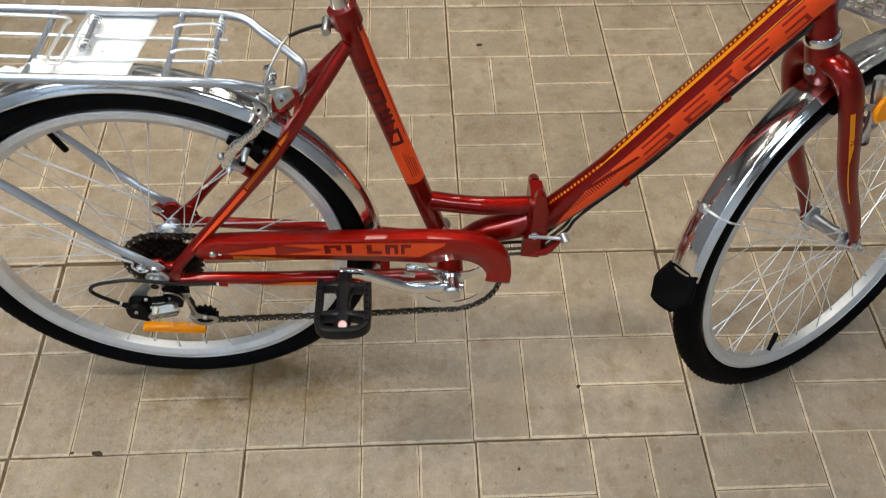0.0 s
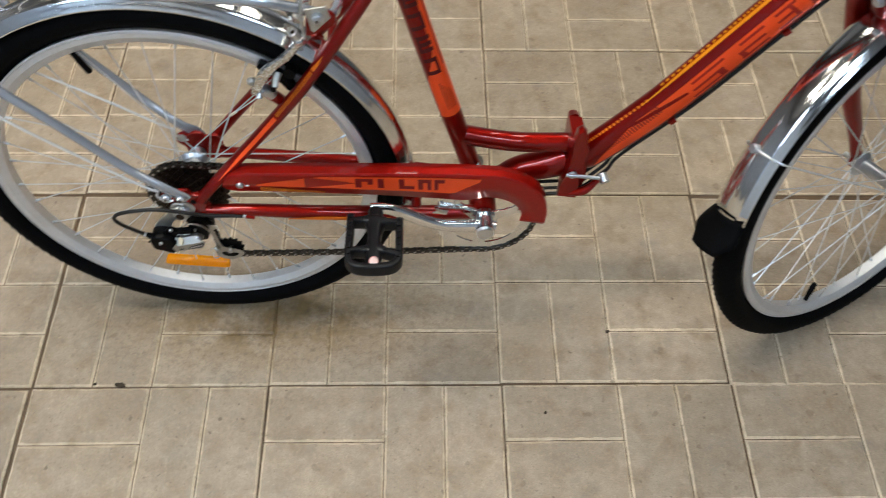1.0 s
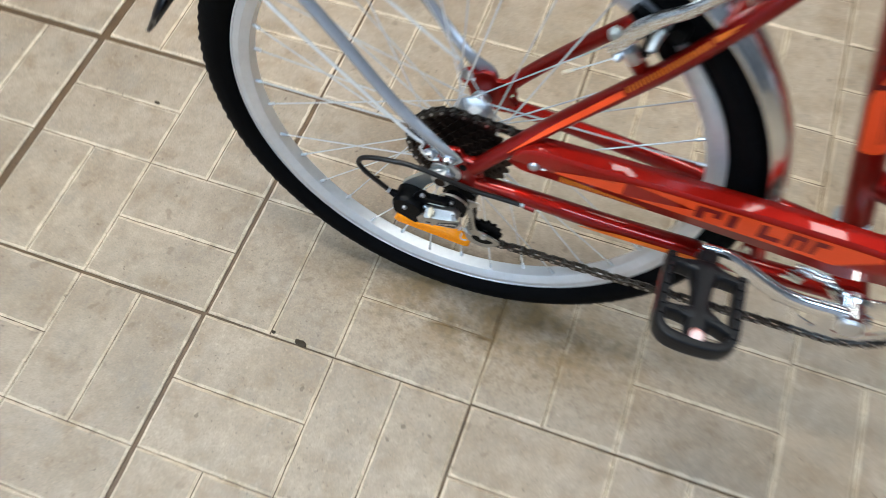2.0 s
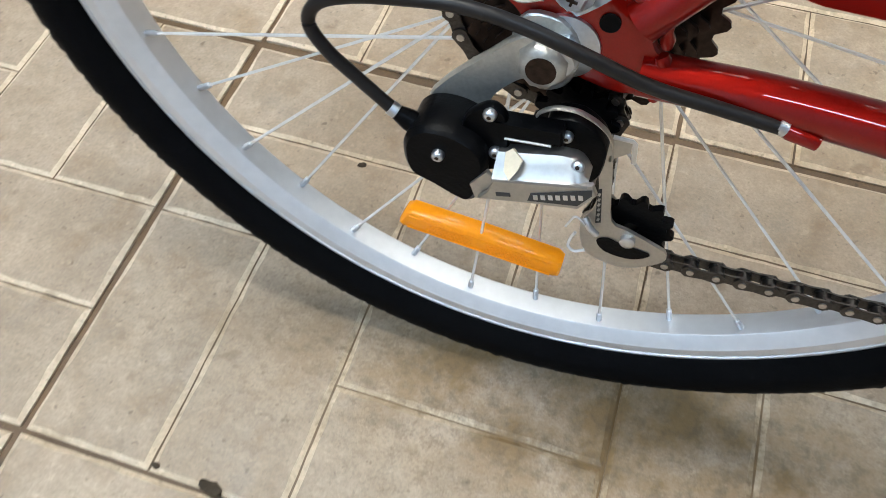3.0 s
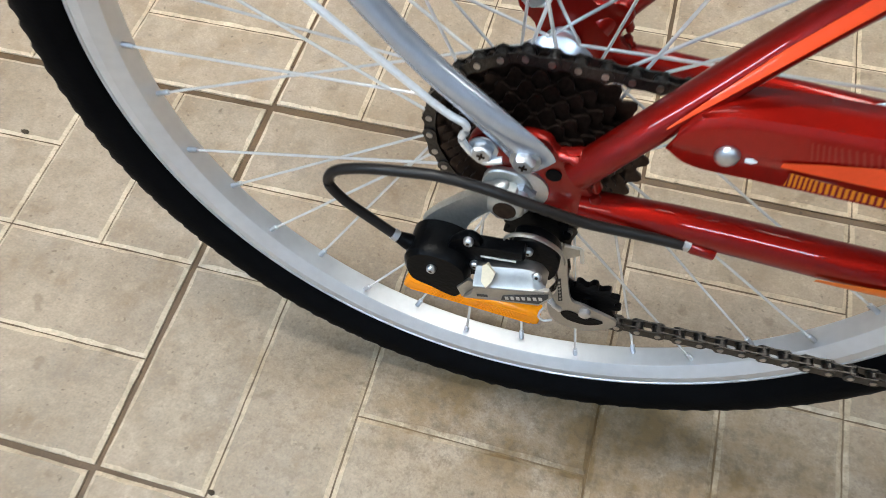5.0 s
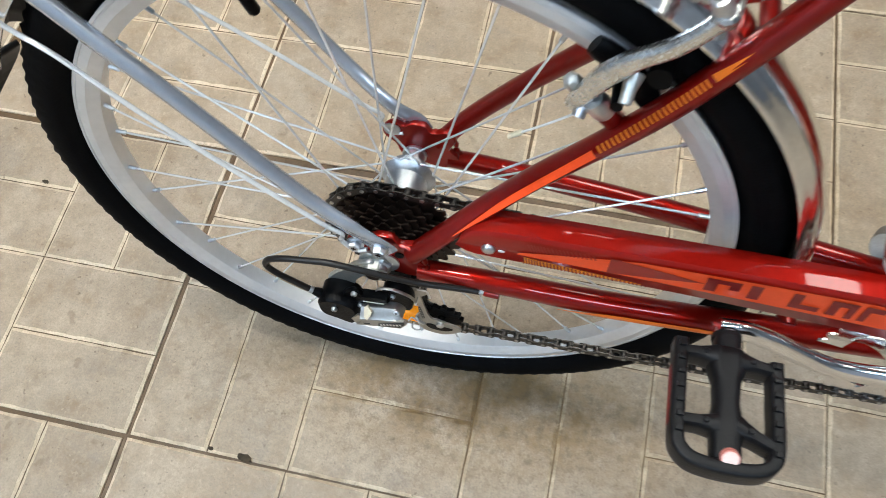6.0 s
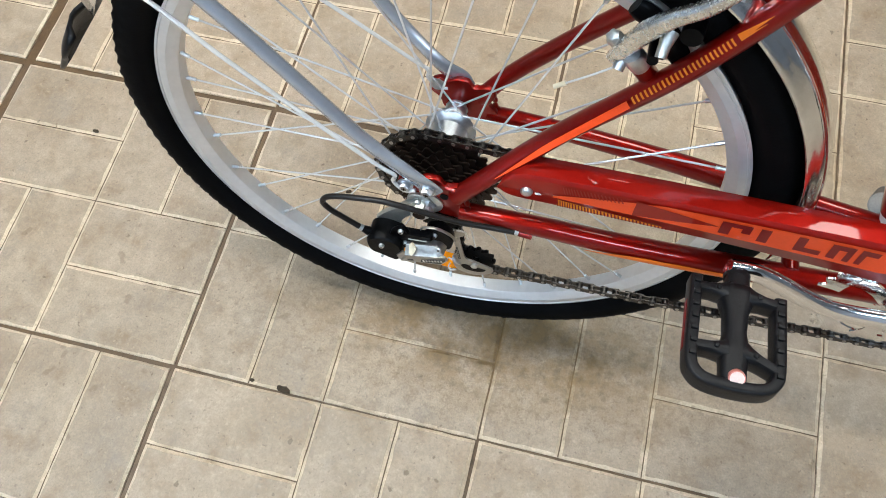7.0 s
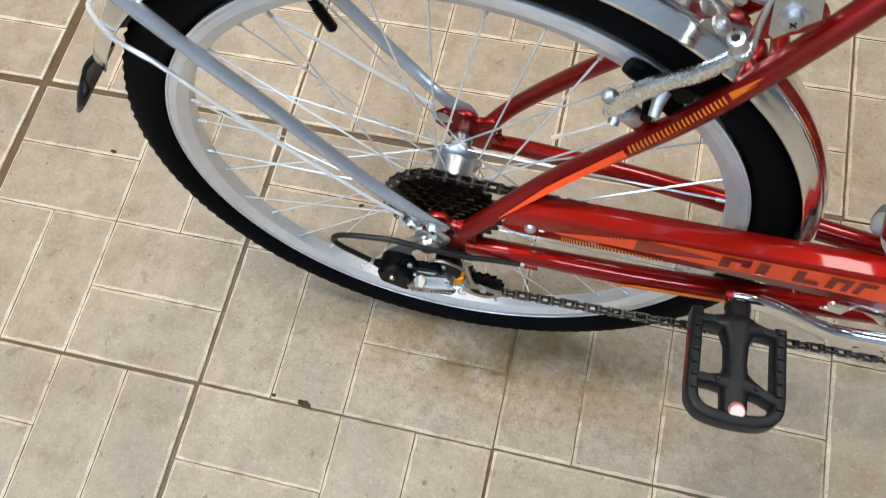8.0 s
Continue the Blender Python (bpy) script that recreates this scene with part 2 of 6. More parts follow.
def part(name, bm, material, parent=None, label="", m=None, smooth=True):
    """Links a bmesh, or shared mesh data, as one mesh object under a thing or under a part."""
    if isinstance(bm, bmesh.types.BMesh):
        if ASKEW["on"] and m is None:
            for vert in bm.verts:
                vert.co = askew(vert.co)
        data = bpy.data.meshes.new(name)
        bmesh.ops.recalc_face_normals(bm, faces=bm.faces)
        bm.to_mesh(data)
        bm.free()
        for p in data.polygons:
            p.use_smooth = smooth
        for one in material if isinstance(material, (list, tuple)) else (material,):
            data.materials.append(one)
        if smooth:
            data.set_sharp_from_angle(angle=radians(40))
    else:
        data = bm
    ob = new(name, data)
    ob.parent = parent
    if m is not None:
        ob.matrix_local = m
    if label:
        ob["label"] = label
    return ob


def smooth_path(pts, n=8):
    """Points along a Catmull-Rom curve through pts."""
    p = [Vector(q) for q in pts]
    p = [p[0] * 2 - p[1]] + p + [p[-1] * 2 - p[-2]]
    out = []
    for i in range(1, len(p) - 2):
        a, b, c, d = p[i - 1:i + 3]
        for k in range(n):
            t = k / n
            out.append(0.5 * ((2 * b) + (c - a) * t + (2 * a - 5 * b + 4 * c - d) * t * t + (3 * b - a - 3 * c + d) * t ** 3))
    out.append(p[-2])
    return out


def frames_along(pts, up):
    """Tangent, side and top vectors at each point; up steers the top."""
    res = []
    for i, p in enumerate(pts):
        t = (pts[min(i + 1, len(pts) - 1)] - pts[max(i - 1, 0)]).normalized()
        s = t.cross(up)
        s = s.normalized() if s.length > 1e-4 else t.orthogonal().normalized()
        res.append((t, s, s.cross(t).normalized()))
    return res


def sq(x, e):
    return math.copysign(abs(x) ** e, x)


def sweep(bm, pts, r, seg=14, up=(0, 0, 1), caps=True, closed=False, box_like=1.0):
    """A round or oval tube along pts. r: radius, or (side, top), or a list of those."""
    pts = [Vector(p) for p in pts]
    fr = frames_along(pts, Vector(up))
    rings = []
    for i, p in enumerate(pts):
        ri = r[i] if isinstance(r, list) else r
        a, b = ri if isinstance(ri, tuple) else (ri, ri)
        _, s, u = fr[i]
        rings.append([bm.verts.new(p + s * (a * sq(math.cos(2 * math.pi * (k + 0.5) / seg), box_like)) + u * (b * sq(math.sin(2 * math.pi * (k + 0.5) / seg), box_like))) for k in range(seg)])
    pairs = list(zip(rings, rings[1:])) + ([(rings[-1], rings[0])] if closed else [])
    for x, y in pairs:
        for k in range(seg):
            bm.faces.new((x[k], x[(k + 1) % seg], y[(k + 1) % seg], y[k]))
    if caps and not closed:
        bm.faces.new(rings[0][::-1])
        bm.faces.new(rings[-1])
    return bm


def tube(name, pts, r, material, parent, label="", seg=14, n=8, up=(0, 0, 1), m=None, straight=False, closed=False):
    path = [Vector(p) for p in pts] if straight else smooth_path(pts, n)
    if isinstance(r, list):
        k = len(path) - 1
        xs = np.linspace(0, 1, len(r))
        if isinstance(r[0], tuple):
            r = [(float(np.interp(i / k, xs, [q[0] for q in r])), float(np.interp(i / k, xs, [q[1] for q in r]))) for i in range(k + 1)]
        else:
            r = [float(np.interp(i / k, xs, r)) for i in range(k + 1)]
    return part(name, sweep(bmesh.new(), path, r, seg, up, closed=closed), material, parent, label, m)


def patch(bm, path, r, s0, s1, lo, hi, up=(0, 0, 1), lift=0.0005, steps=12, arc=8):
    """A thin sheet wrapped on a tube from s0 to s1 of its length; lo and hi are angles in degrees (0: the drive side, 90: the top), fixed or of the way along."""
    fr = frames_along(path, Vector(up))
    k = len(path) - 1
    grid = []
    for i in range(steps + 1):
        q = i / steps
        x = min(max((s0 + (s1 - s0) * q) * k, 0), k - 1e-6)
        j, f = int(x), x - int(x)
        p = path[j].lerp(path[j + 1], f)
        s, u = fr[j][1].lerp(fr[j + 1][1], f), fr[j][2].lerp(fr[j + 1][2], f)
        rj = r[j] if isinstance(r, list) else r
        a, b = rj if isinstance(rj, tuple) else (rj, rj)
        l, h = (lo(q) if callable(lo) else lo), (hi(q) if callable(hi) else hi)
        row = []
        for c in range(arc + 1):
            g = radians(l + (h - l) * c / arc)
            row.append(bm.verts.new(p + s * ((a + lift) * math.cos(g)) + u * ((b + lift) * math.sin(g))))
        grid.append(row)
    for x, y in zip(grid, grid[1:]):
        for c in range(arc):
            bm.faces.new((x[c], y[c], y[c + 1], x[c + 1]))
    return bm


def lathe(bm, profile, seg=96, closed=True, bulge=None):
    """Turns (radius, side) pairs round the wheel's axle, which is the y axis."""
    rings = []
    for i in range(seg):
        a = 2 * math.pi * i / seg
        row = []
        for j, (r, v) in enumerate(profile):
            rr = r + (bulge(i, j) if bulge else 0)
            row.append(bm.verts.new((rr * math.cos(a), v, rr * math.sin(a))))
        rings.append(row)
    n = len(profile)
    for i in range(seg):
        x, y = rings[i], rings[(i + 1) % seg]
        for j in range(n if closed else n - 1):
            bm.faces.new((x[j], x[(j + 1) % n], y[(j + 1) % n], y[j]))
    return bm


def prism(bm, outline, v0, v1, bevel=0.0):
    """A plate with an outline in the bike's plane (u, w), from side v0 to v1, its rims bevelled."""
    if bevel:
        c = sum((Vector(p) for p in outline), Vector((0, 0))) / len(outline)
        size = max((Vector(p) - c).length for p in outline)
        k = 1 - bevel / size
        small = [c + (Vector(p) - c) * k for p in outline]
        d = bevel if v1 > v0 else -bevel
        rows = [(small, v0), (outline, v0 + d), (outline, v1 - d), (small, v1)]
    else:
        rows = [(outline, v0), (outline, v1)]
    rings = [[bm.verts.new((p[0], v, p[1])) for p in o] for o, v in rows]
    n = len(outline)
    for x, y in zip(rings, rings[1:]):
        for k in range(n):
            bm.faces.new((x[k], x[(k + 1) % n], y[(k + 1) % n], y[k]))
    bm.faces.new(rings[0])
    bm.faces.new(rings[-1])
    return bm


def round_outline(pts, n=3):
    """A closed outline with its corners rounded off."""
    p = [Vector(q) for q in pts]
    k, out = len(p), []
    for i in range(k):
        a, b, c, d = p[i - 1], p[i], p[(i + 1) % k], p[(i + 2) % k]
        for j in range(n):
            t = j / n
            out.append(tuple(0.5 * ((2 * b) + (c - a) * t + (2 * a - 5 * b + 4 * c - d) * t * t + (3 * b - a - 3 * c + d) * t ** 3)))
    return out


def box(bm, c, size, rot=None, bevel=0.0):
    m = Matrix.Translation(c) @ (rot or Matrix()) @ Matrix.Diagonal((*size, 1))
    made = bmesh.ops.create_cube(bm, size=1, matrix=m)["verts"]
    if bevel:
        edges = {e for v in made for e in v.link_edges}
        bmesh.ops.bevel(bm, geom=list(edges), offset=bevel, segments=2, profile=0.7, affect="EDGES")
    return bm


def bolt(bm, c, axis=(0, -1, 0), r=0.006, h=0.005, sides=6, washer=True):
    """A hexagon head with a washer and a domed top."""
    a = Vector(axis).normalized()
    c = Vector(c)
    up = (1, 0, 0.3)
    if washer:
        sweep(bm, [c, c + a * 0.0012], r * 1.35, 18, up)
    sweep(bm, [c, c + a * h * 0.8, c + a * h], [r, r, r * 0.8], sides, up)
    return bm


def disc(c_u, c_w, r, n=24, squash=1.0):
    return [(c_u + r * math.cos(2 * math.pi * k / n), c_w + r * squash * math.sin(2 * math.pi * k / n)) for k in range(n)]


def gear(bm, teeth, r, v0, v1, hole=0.0, tip=0.0040, sub=1.0):
    """A toothed ring about the y axis."""
    pts = []
    for i in range(teeth):
        for da, dr in ((-0.38, -tip * 0.5), (-0.16, tip * 0.55), (0.0, tip * 0.8), (0.16, tip * 0.55), (0.38, -tip * 0.5)):
            a = 2 * math.pi * (i + da) / teeth
            pts.append(((r + dr) * math.cos(a), (r + dr) * math.sin(a)))
    n = len(pts)
    rows = []
    for v in (v0, v1):
        o = [bm.verts.new((p[0], v, p[1])) for p in pts]
        h = [bm.verts.new((hole * math.cos(math.atan2(p[1], p[0])), v, hole * math.sin(math.atan2(p[1], p[0])))) for p in pts]
        rows.append((o, h))
    (o0, h0), (o1, h1) = rows
    for k in range(n):
        j = (k + 1) % n
        bm.faces.new((o0[k], o0[j], o1[j], o1[k]))
        bm.faces.new((h0[k], h0[j], h1[j], h1[k]))
        bm.faces.new((o0[k], o0[j], h0[j], h0[k]))
        bm.faces.new((o1[k], o1[j], h1[j], h1[k]))
    return bm


# ---- hall: floor bed, walls, ceiling, lights ----
TILE = 0.40
X0, Y0 = -0.345, 0.72
I0, I1, J0, J1 = -7, 9, -7, 8
FX0, FX1, FY0, FY1 = X0 + I0 * TILE, X0 + I1 * TILE, Y0 + J0 * TILE, Y0 + J1 * TILE
HIGH = 3.0

floor = tagged(part("floor", box(bmesh.new(), ((FX0 + FX1) / 2, (FY0 + FY1) / 2, -0.0545), (FX1 - FX0 + 0.4, FY1 - FY0 + 0.4, 0.1)), M_GROUT, smooth=False),
               "beige paved floor of square grooved stone tiles with brown dirty joints", "floor", kind="structure")
for nm, c, size in (("wall_north", ((FX0 + FX1) / 2, FY1 + 0.1, HIGH / 2), (FX1 - FX0 + 0.4, 0.2, HIGH)),
                    ("wall_south", ((FX0 + FX1) / 2, FY0 - 0.1, HIGH / 2), (FX1 - FX0 + 0.4, 0.2, HIGH)),
                    ("wall_west", (FX0 - 0.1, (FY0 + FY1) / 2, HIGH / 2), (0.2, FY1 - FY0, HIGH)),
                    ("wall_east", (FX1 + 0.1, (FY0 + FY1) / 2, HIGH / 2), (0.2, FY1 - FY0, HIGH))):
    tagged(part(nm, box(bmesh.new(), c, size), M_PALE if nm == "wall_south" else M_WALL, smooth=False), "unseen plain wall of the hall, made pale as a reflector" if nm == "wall_south" else "plain grey plastered wall of the hall", "wall", kind="structure")
tagged(part("ceiling", box(bmesh.new(), ((FX0 + FX1) / 2, (FY0 + FY1) / 2, HIGH + 0.06), (FX1 - FX0 + 0.4, FY1 - FY0 + 0.4, 0.1)), M_CEIL, smooth=False),
       "plain grey board ceiling of the hall", "ceiling", kind="structure")


def ceiling_light(lamp):
    root = new("ceiling_light")
    bm = bmesh.new()
    for c, size in (((0, 0.155, 0), (1.24, 0.02, 0.06)), ((0, -0.155, 0), (1.24, 0.02, 0.06)), ((0.61, 0, 0), (0.02, 0.29, 0.06)), ((-0.61, 0, 0), (0.02, 0.29, 0.06))):
        box(bm, c, size, bevel=0.003)
    part("frame", bm, M_CEIL, root)
    part("diffuser", box(bmesh.new(), (0, 0, 0.004), (1.198, 0.288, 0.02)), lamp, root, "glowing white diffuser", smooth=False)
    return tagged(root, "long white fluorescent light panel assumed under the unseen ceiling", "light", "ceiling lights")


OVER_PLACES = [(-1.15, 1.0, 0)]
# the panel at (2.0, 1.3) is extra, added to brighten the right-hand floor
ROW_PLACES = [(-1.15, 2.45, 90), (-0.10, 2.45, 90), (0.50, 2.45, 90), (1.05, 2.45, 90), (2.0, 1.3, 90), (-1.1, -1.4, 0)]
# added fill panels: cool light from the near side, no known lamps
COOL_FILL_PLACES = [(-1.75, -0.45, 0), (-2.45, -1.4, 0), (0.85, -0.75, 0)]
for lamp, places in ((M_LAMP, OVER_PLACES), (M_LAMP_ROW, ROW_PLACES), (M_LAMP_COOL, COOL_FILL_PLACES)):
    first_light = ceiling_light(lamp)
    first_light.matrix_basis = pose(places[0][0], places[0][1], HIGH - 0.022, 0, 0, places[0][2])
    for x, y, turn in places[1:]:
        copy_thing(first_light, pose(x, y, HIGH - 0.022, 0, 0, turn))

# ---- bicycle: u forward, v to its far side, w up, in its own leaning plane ----
HUB_W = 0.319
RIM_R = 0.277
TYRE_R = 0.319
bike = tagged(new("bicycle"), "red folding city bicycle with chrome mudguards leaning on the tiled floor", "bicycle")
bike.matrix_basis = pose(-0.426, 0.886, 0, -6.2, 0, 0.5)


def rim_mesh():
    prof = [(RIM_R, -0.0124), (RIM_R, -0.0105), (RIM_R - 0.006, -0.0095), (RIM_R - 0.007, 0.0), (RIM_R - 0.006, 0.0095), (RIM_R, 0.0105), (RIM_R, 0.0124), (RIM_R - 0.0014, 0.0131), (RIM_R - 0.0024, 0.0131), (RIM_R - 0.0029, 0.0121), (RIM_R - 0.0036, 0.0121), (RIM_R - 0.0040, 0.0128),
            (RIM_R - 0.0105, 0.0130), (RIM_R - 0.0115, 0.0122), (RIM_R - 0.0195, 0.0088), (RIM_R - 0.0205, 0.0078), (RIM_R - 0.0208, 0.0), (RIM_R - 0.0205, -0.0078), (RIM_R - 0.0195, -0.0088),
            (RIM_R - 0.0115, -0.0122), (RIM_R - 0.0105, -0.0130), (RIM_R - 0.0040, -0.0128), (RIM_R - 0.0036, -0.0121), (RIM_R - 0.0029, -0.0121), (RIM_R - 0.0024, -0.0131), (RIM_R - 0.0014, -0.0131)]
    return lathe(bmesh.new(), prof, 144)


def tyre_mesh():
    c, h, w = (RIM_R + TYRE_R) / 2 - 0.001, (TYRE_R - RIM_R) / 2 + 0.001, 0.0210
    prof = []
    n = 22
    for k in range(n):
        a = 2 * math.pi * k / n
        prof.append((c + h * math.cos(a), w * math.sin(a) * (0.78 + 0.22 * (math.cos(a) > -0.6))))

    def knobs(i, j):
        a = 2 * math.pi * j / n
        a = min(a, 2 * math.pi - a)
        if a > 1.15:
            return 0
        row = round(a / 0.3)
        if (i // 2 + row) % 2:
            return -0.0017
        return 0.0004 * math.sin(i * 1.7 + j * 2.3) + (0.0011 if (i * 7 + j * 3) % 23 == 0 else 0.0)
    return lathe(bmesh.new(), prof, 480, True, knobs)


SHARED = {}


def shared(key, build, material):
    """Mesh data that is built once and used by all alike pieces."""
    if key not in SHARED:
        bm = build()
        data = bpy.data.meshes.new(key)
        bmesh.ops.recalc_face_normals(bm, faces=bm.faces)
        bm.to_mesh(data)
        bm.free()
        for p in data.polygons:
            p.use_smooth = True
        for one in material if isinstance(material, (list, tuple)) else (material,):
            data.materials.append(one)
        data.set_sharp_from_angle(angle=radians(40))
        SHARED[key] = data
    return SHARED[key]


def spoke_mesh(flange_v, flange_r, turn):
    """One spoke at the angle zero: from the flange, led by turn degrees, to the rim, with its nipple."""
    def build():
        bm = bmesh.new()
        a = radians(turn)
        p0 = Vector((flange_r * math.cos(a), flange_v, flange_r * math.sin(a)))
        p1 = Vector((RIM_R - 0.0205, flange_v * 0.12, 0))
        d = (p1 - p0).normalized()
        sweep(bm, [p0, p1], 0.00098, 6)
        n = len(bm.faces)
        sweep(bm, [p1 - d * 0.009, p1 - d * 0.0085, p1 + d * 0.004], [0.0013, 0.0019, 0.0020], 7)
        bm.faces.ensure_lookup_table()
        for f in list(bm.faces)[n:]:
            f.material_index = 1
        return bm
    return build


def wheel(name, m, flanges, hub_prof, phase, label):
    rim = part(name, rim_mesh(), M_RIM, bike, label, m)
    part("tyre", tyre_mesh(), M_RUBBER, rim, "black rubber tyre with a knobbly tread")
    part("hub", lathe(bmesh.new(), hub_prof, 40), M_ZINC, rim, "bright zinc-plated hub")
    for k in range(36):
        side = k % 2
        turn = (62 if (k // 2) % 2 else -62)
        fv, fr = flanges[side]
        data = shared("spoke_%s_%d_%d" % (name, side, turn), spoke_mesh(fv, fr, turn), (M_SPOKE, M_ZINC))
        part("spoke", data, None, rim, m=Matrix.Rotation(-radians(phase + 10 * k), 4, "Y"))
    return rim


def valve(parent, angle, black=True):
    m = Matrix.Rotation(-radians(angle), 4, "Y")
    bm = bmesh.new()
    sweep(bm, [(RIM_R - 0.02, 0, 0), (RIM_R - 0.034, 0, 0), (RIM_R - 0.0345, 0, 0), (RIM_R - 0.056, 0, 0), (RIM_R - 0.058, 0, 0)], [0.0038, 0.0038, 0.0046, 0.0046, 0.003], 12, (0, 1, 0))
    return part("valve", bm, M_BLACK, parent, "black capped valve", m)


# rear wheel, with its reflector
HUB_R = [(0.006, -0.068), (0.006, -0.060), (0.014, -0.058), (0.014, -0.026), (0.0245, -0.0245), (0.0255, -0.023), (0.0245, -0.0215), (0.0195, -0.019), (0.0182, -0.008), (0.0180, 0.005), (0.0190, 0.026),
         (0.0245, 0.0305), (0.0255, 0.032), (0.0245, 0.0335), (0.0185, 0.037), (0.0185, 0.042), (0.010, 0.046), (0.010, 0.060), (0.005, 0.062), (0.005, 0.074), (0.002, 0.074), (0.002, -0.068)]
rear = wheel("rear_wheel", pose(0, 0, HUB_W), ((-0.023, 0.0225), (0.032, 0.0225)), HUB_R, 270 - 8.7, "silver aluminium rear rim")
valve(rear, 112)


def wheel_reflector(parent, m):
    """A bar of amber plastic with bevelled ends, a raised rib and two cells of prisms."""
    bm = bmesh.new()
    outline = [(-0.0510, -0.0088), (0.0, -0.0094), (0.0505, -0.0088), (0.0530, -0.0070), (0.0520, 0.0055), (0.0480, 0.0085), (0.0, 0.0090), (-0.0460, 0.0085), (-0.0500, 0.0055), (-0.0532, -0.0065)]
    rows = [[(x * a, y * b) for x, y in outline] for a, b in ((0.99, 0.96), (1.0, 1.0), (1.0, 1.0), (0.985, 0.90), (0.965, 0.72))]
    rings = [[bm.verts.new((x, v, y)) for x, y in row] for row, v in zip(rows, (0.0050, 0.0042, -0.0020, -0.0048, -0.0060))]
    for x, y in zip(rings, rings[1:]):
        for k in range(len(outline)):
            bm.faces.new((x[k], x[(k + 1) % len(outline)], y[(k + 1) % len(outline)], y[k]))
    bm.faces.new(rings[0])
    bm.faces.new(rings[-1])
    body = part("reflector", bm, M_AMBER, parent, "amber plastic spoke reflector", m)
    bm = bmesh.new()
    box(bm, (0, -0.0060, 0.0038), (0.094, 0.0012, 0.0016), bevel=0.0005)
    box(bm, (0, -0.0060, -0.0062), (0.094, 0.0010, 0.0012), bevel=0.0004)
    part("lens_rib", bm, M_AMBER, body)
    bm = bmesh.new()
    for row in range(4):
        for k in range(26):
            if 10 < k < 15:
                continue
            cx, cz = -0.0335 + k * 0.0026 + (row % 2) * 0.0013, -0.0040 + row * 0.0021
            sweep(bm, [(cx, -0.0058, cz), (cx, -0.0064, cz), (cx, -0.0066, cz)], [0.0012, 0.0011, 0.0006], 6, (0, 0, 1))
    tagged(part("prism_cells", bm, M_AMBER, body), kind="stuff")
    return body


wheel_reflector(rear, pose(-0.034, -0.005, -0.194, 0, 7.0, 0))

# ---- frame ----
ASKEW["on"] = True
BB = (0.438, 0.276)
ASKEW["low"] = 0.235
SEAT_PATH = smooth_path([(0.442, 0, 0.285), (0.400, 0, 0.413), (0.349, 0, 0.573), (0.304, 0, 0.722)], 8)
seat_tube = part("seat_tube", sweep(bmesh.new(), SEAT_PATH, 0.0155, 20, (0, 1, 0)), M_RED, bike, "glossy red seat tube with an orange decal")
DOWN_PATH = smooth_path([(0.583, 0, 0.370), (0.606, 0, 0.388), (0.680, 0, 0.469), (0.758, 0, 0.579), (0.806, 0, 0.649), (0.861, 0, 0.730), (0.880, 0, 0.758)], 8)
DOWN_R = [(0.0195 + 0.002 * i / 48, 0.0245 + 0.0035 * min(1, i / 14)) for i in range(49)]
down_tube = part("down_tube", sweep(bmesh.new(), DOWN_PATH, DOWN_R, 28), M_RED, bike, "thick glossy red main tube with orange and yellow decals")
tube("brace_tube", [(0.405, 0, 0.415), (0.44, 0, 0.407), (0.49, 0, 0.399), (0.56, 0, 0.397)], 0.0145, M_RED, bike, "slightly bent red brace tube", 18)
tube("lower_tube", [(0.447, 0, 0.302), (0.49, 0, 0.340), (0.53, 0, 0.352), (0.563, 0, 0.362)], [(0.02, 0.02), (0.021, 0.022), (0.021, 0.025)], M_RED, bike, "", 22)
part("bottom_bracket_shell", sweep(bmesh.new(), [(BB[0], -0.036, BB[1]), (BB[0], 0.036, BB[1])], 0.021, 24), M_RED, bike)
AX = Vector((-0.350, 0, 0.937))
P0 = Vector((0.900, 0, 0.671))
head_tube = part("head_tube", sweep(bmesh.new(), [P0 + AX * 0.012, P0 + AX * 0.016, P0 + AX * 0.020, P0 + AX * 0.13, P0 + AX * 0.134, P0 + AX * 0.138], [0.0195, 0.0195, 0.0178, 0.0178, 0.0195, 0.0195], 26, (0, 1, 0)), M_RED, bike)
ASKEW["low"] = 0.335
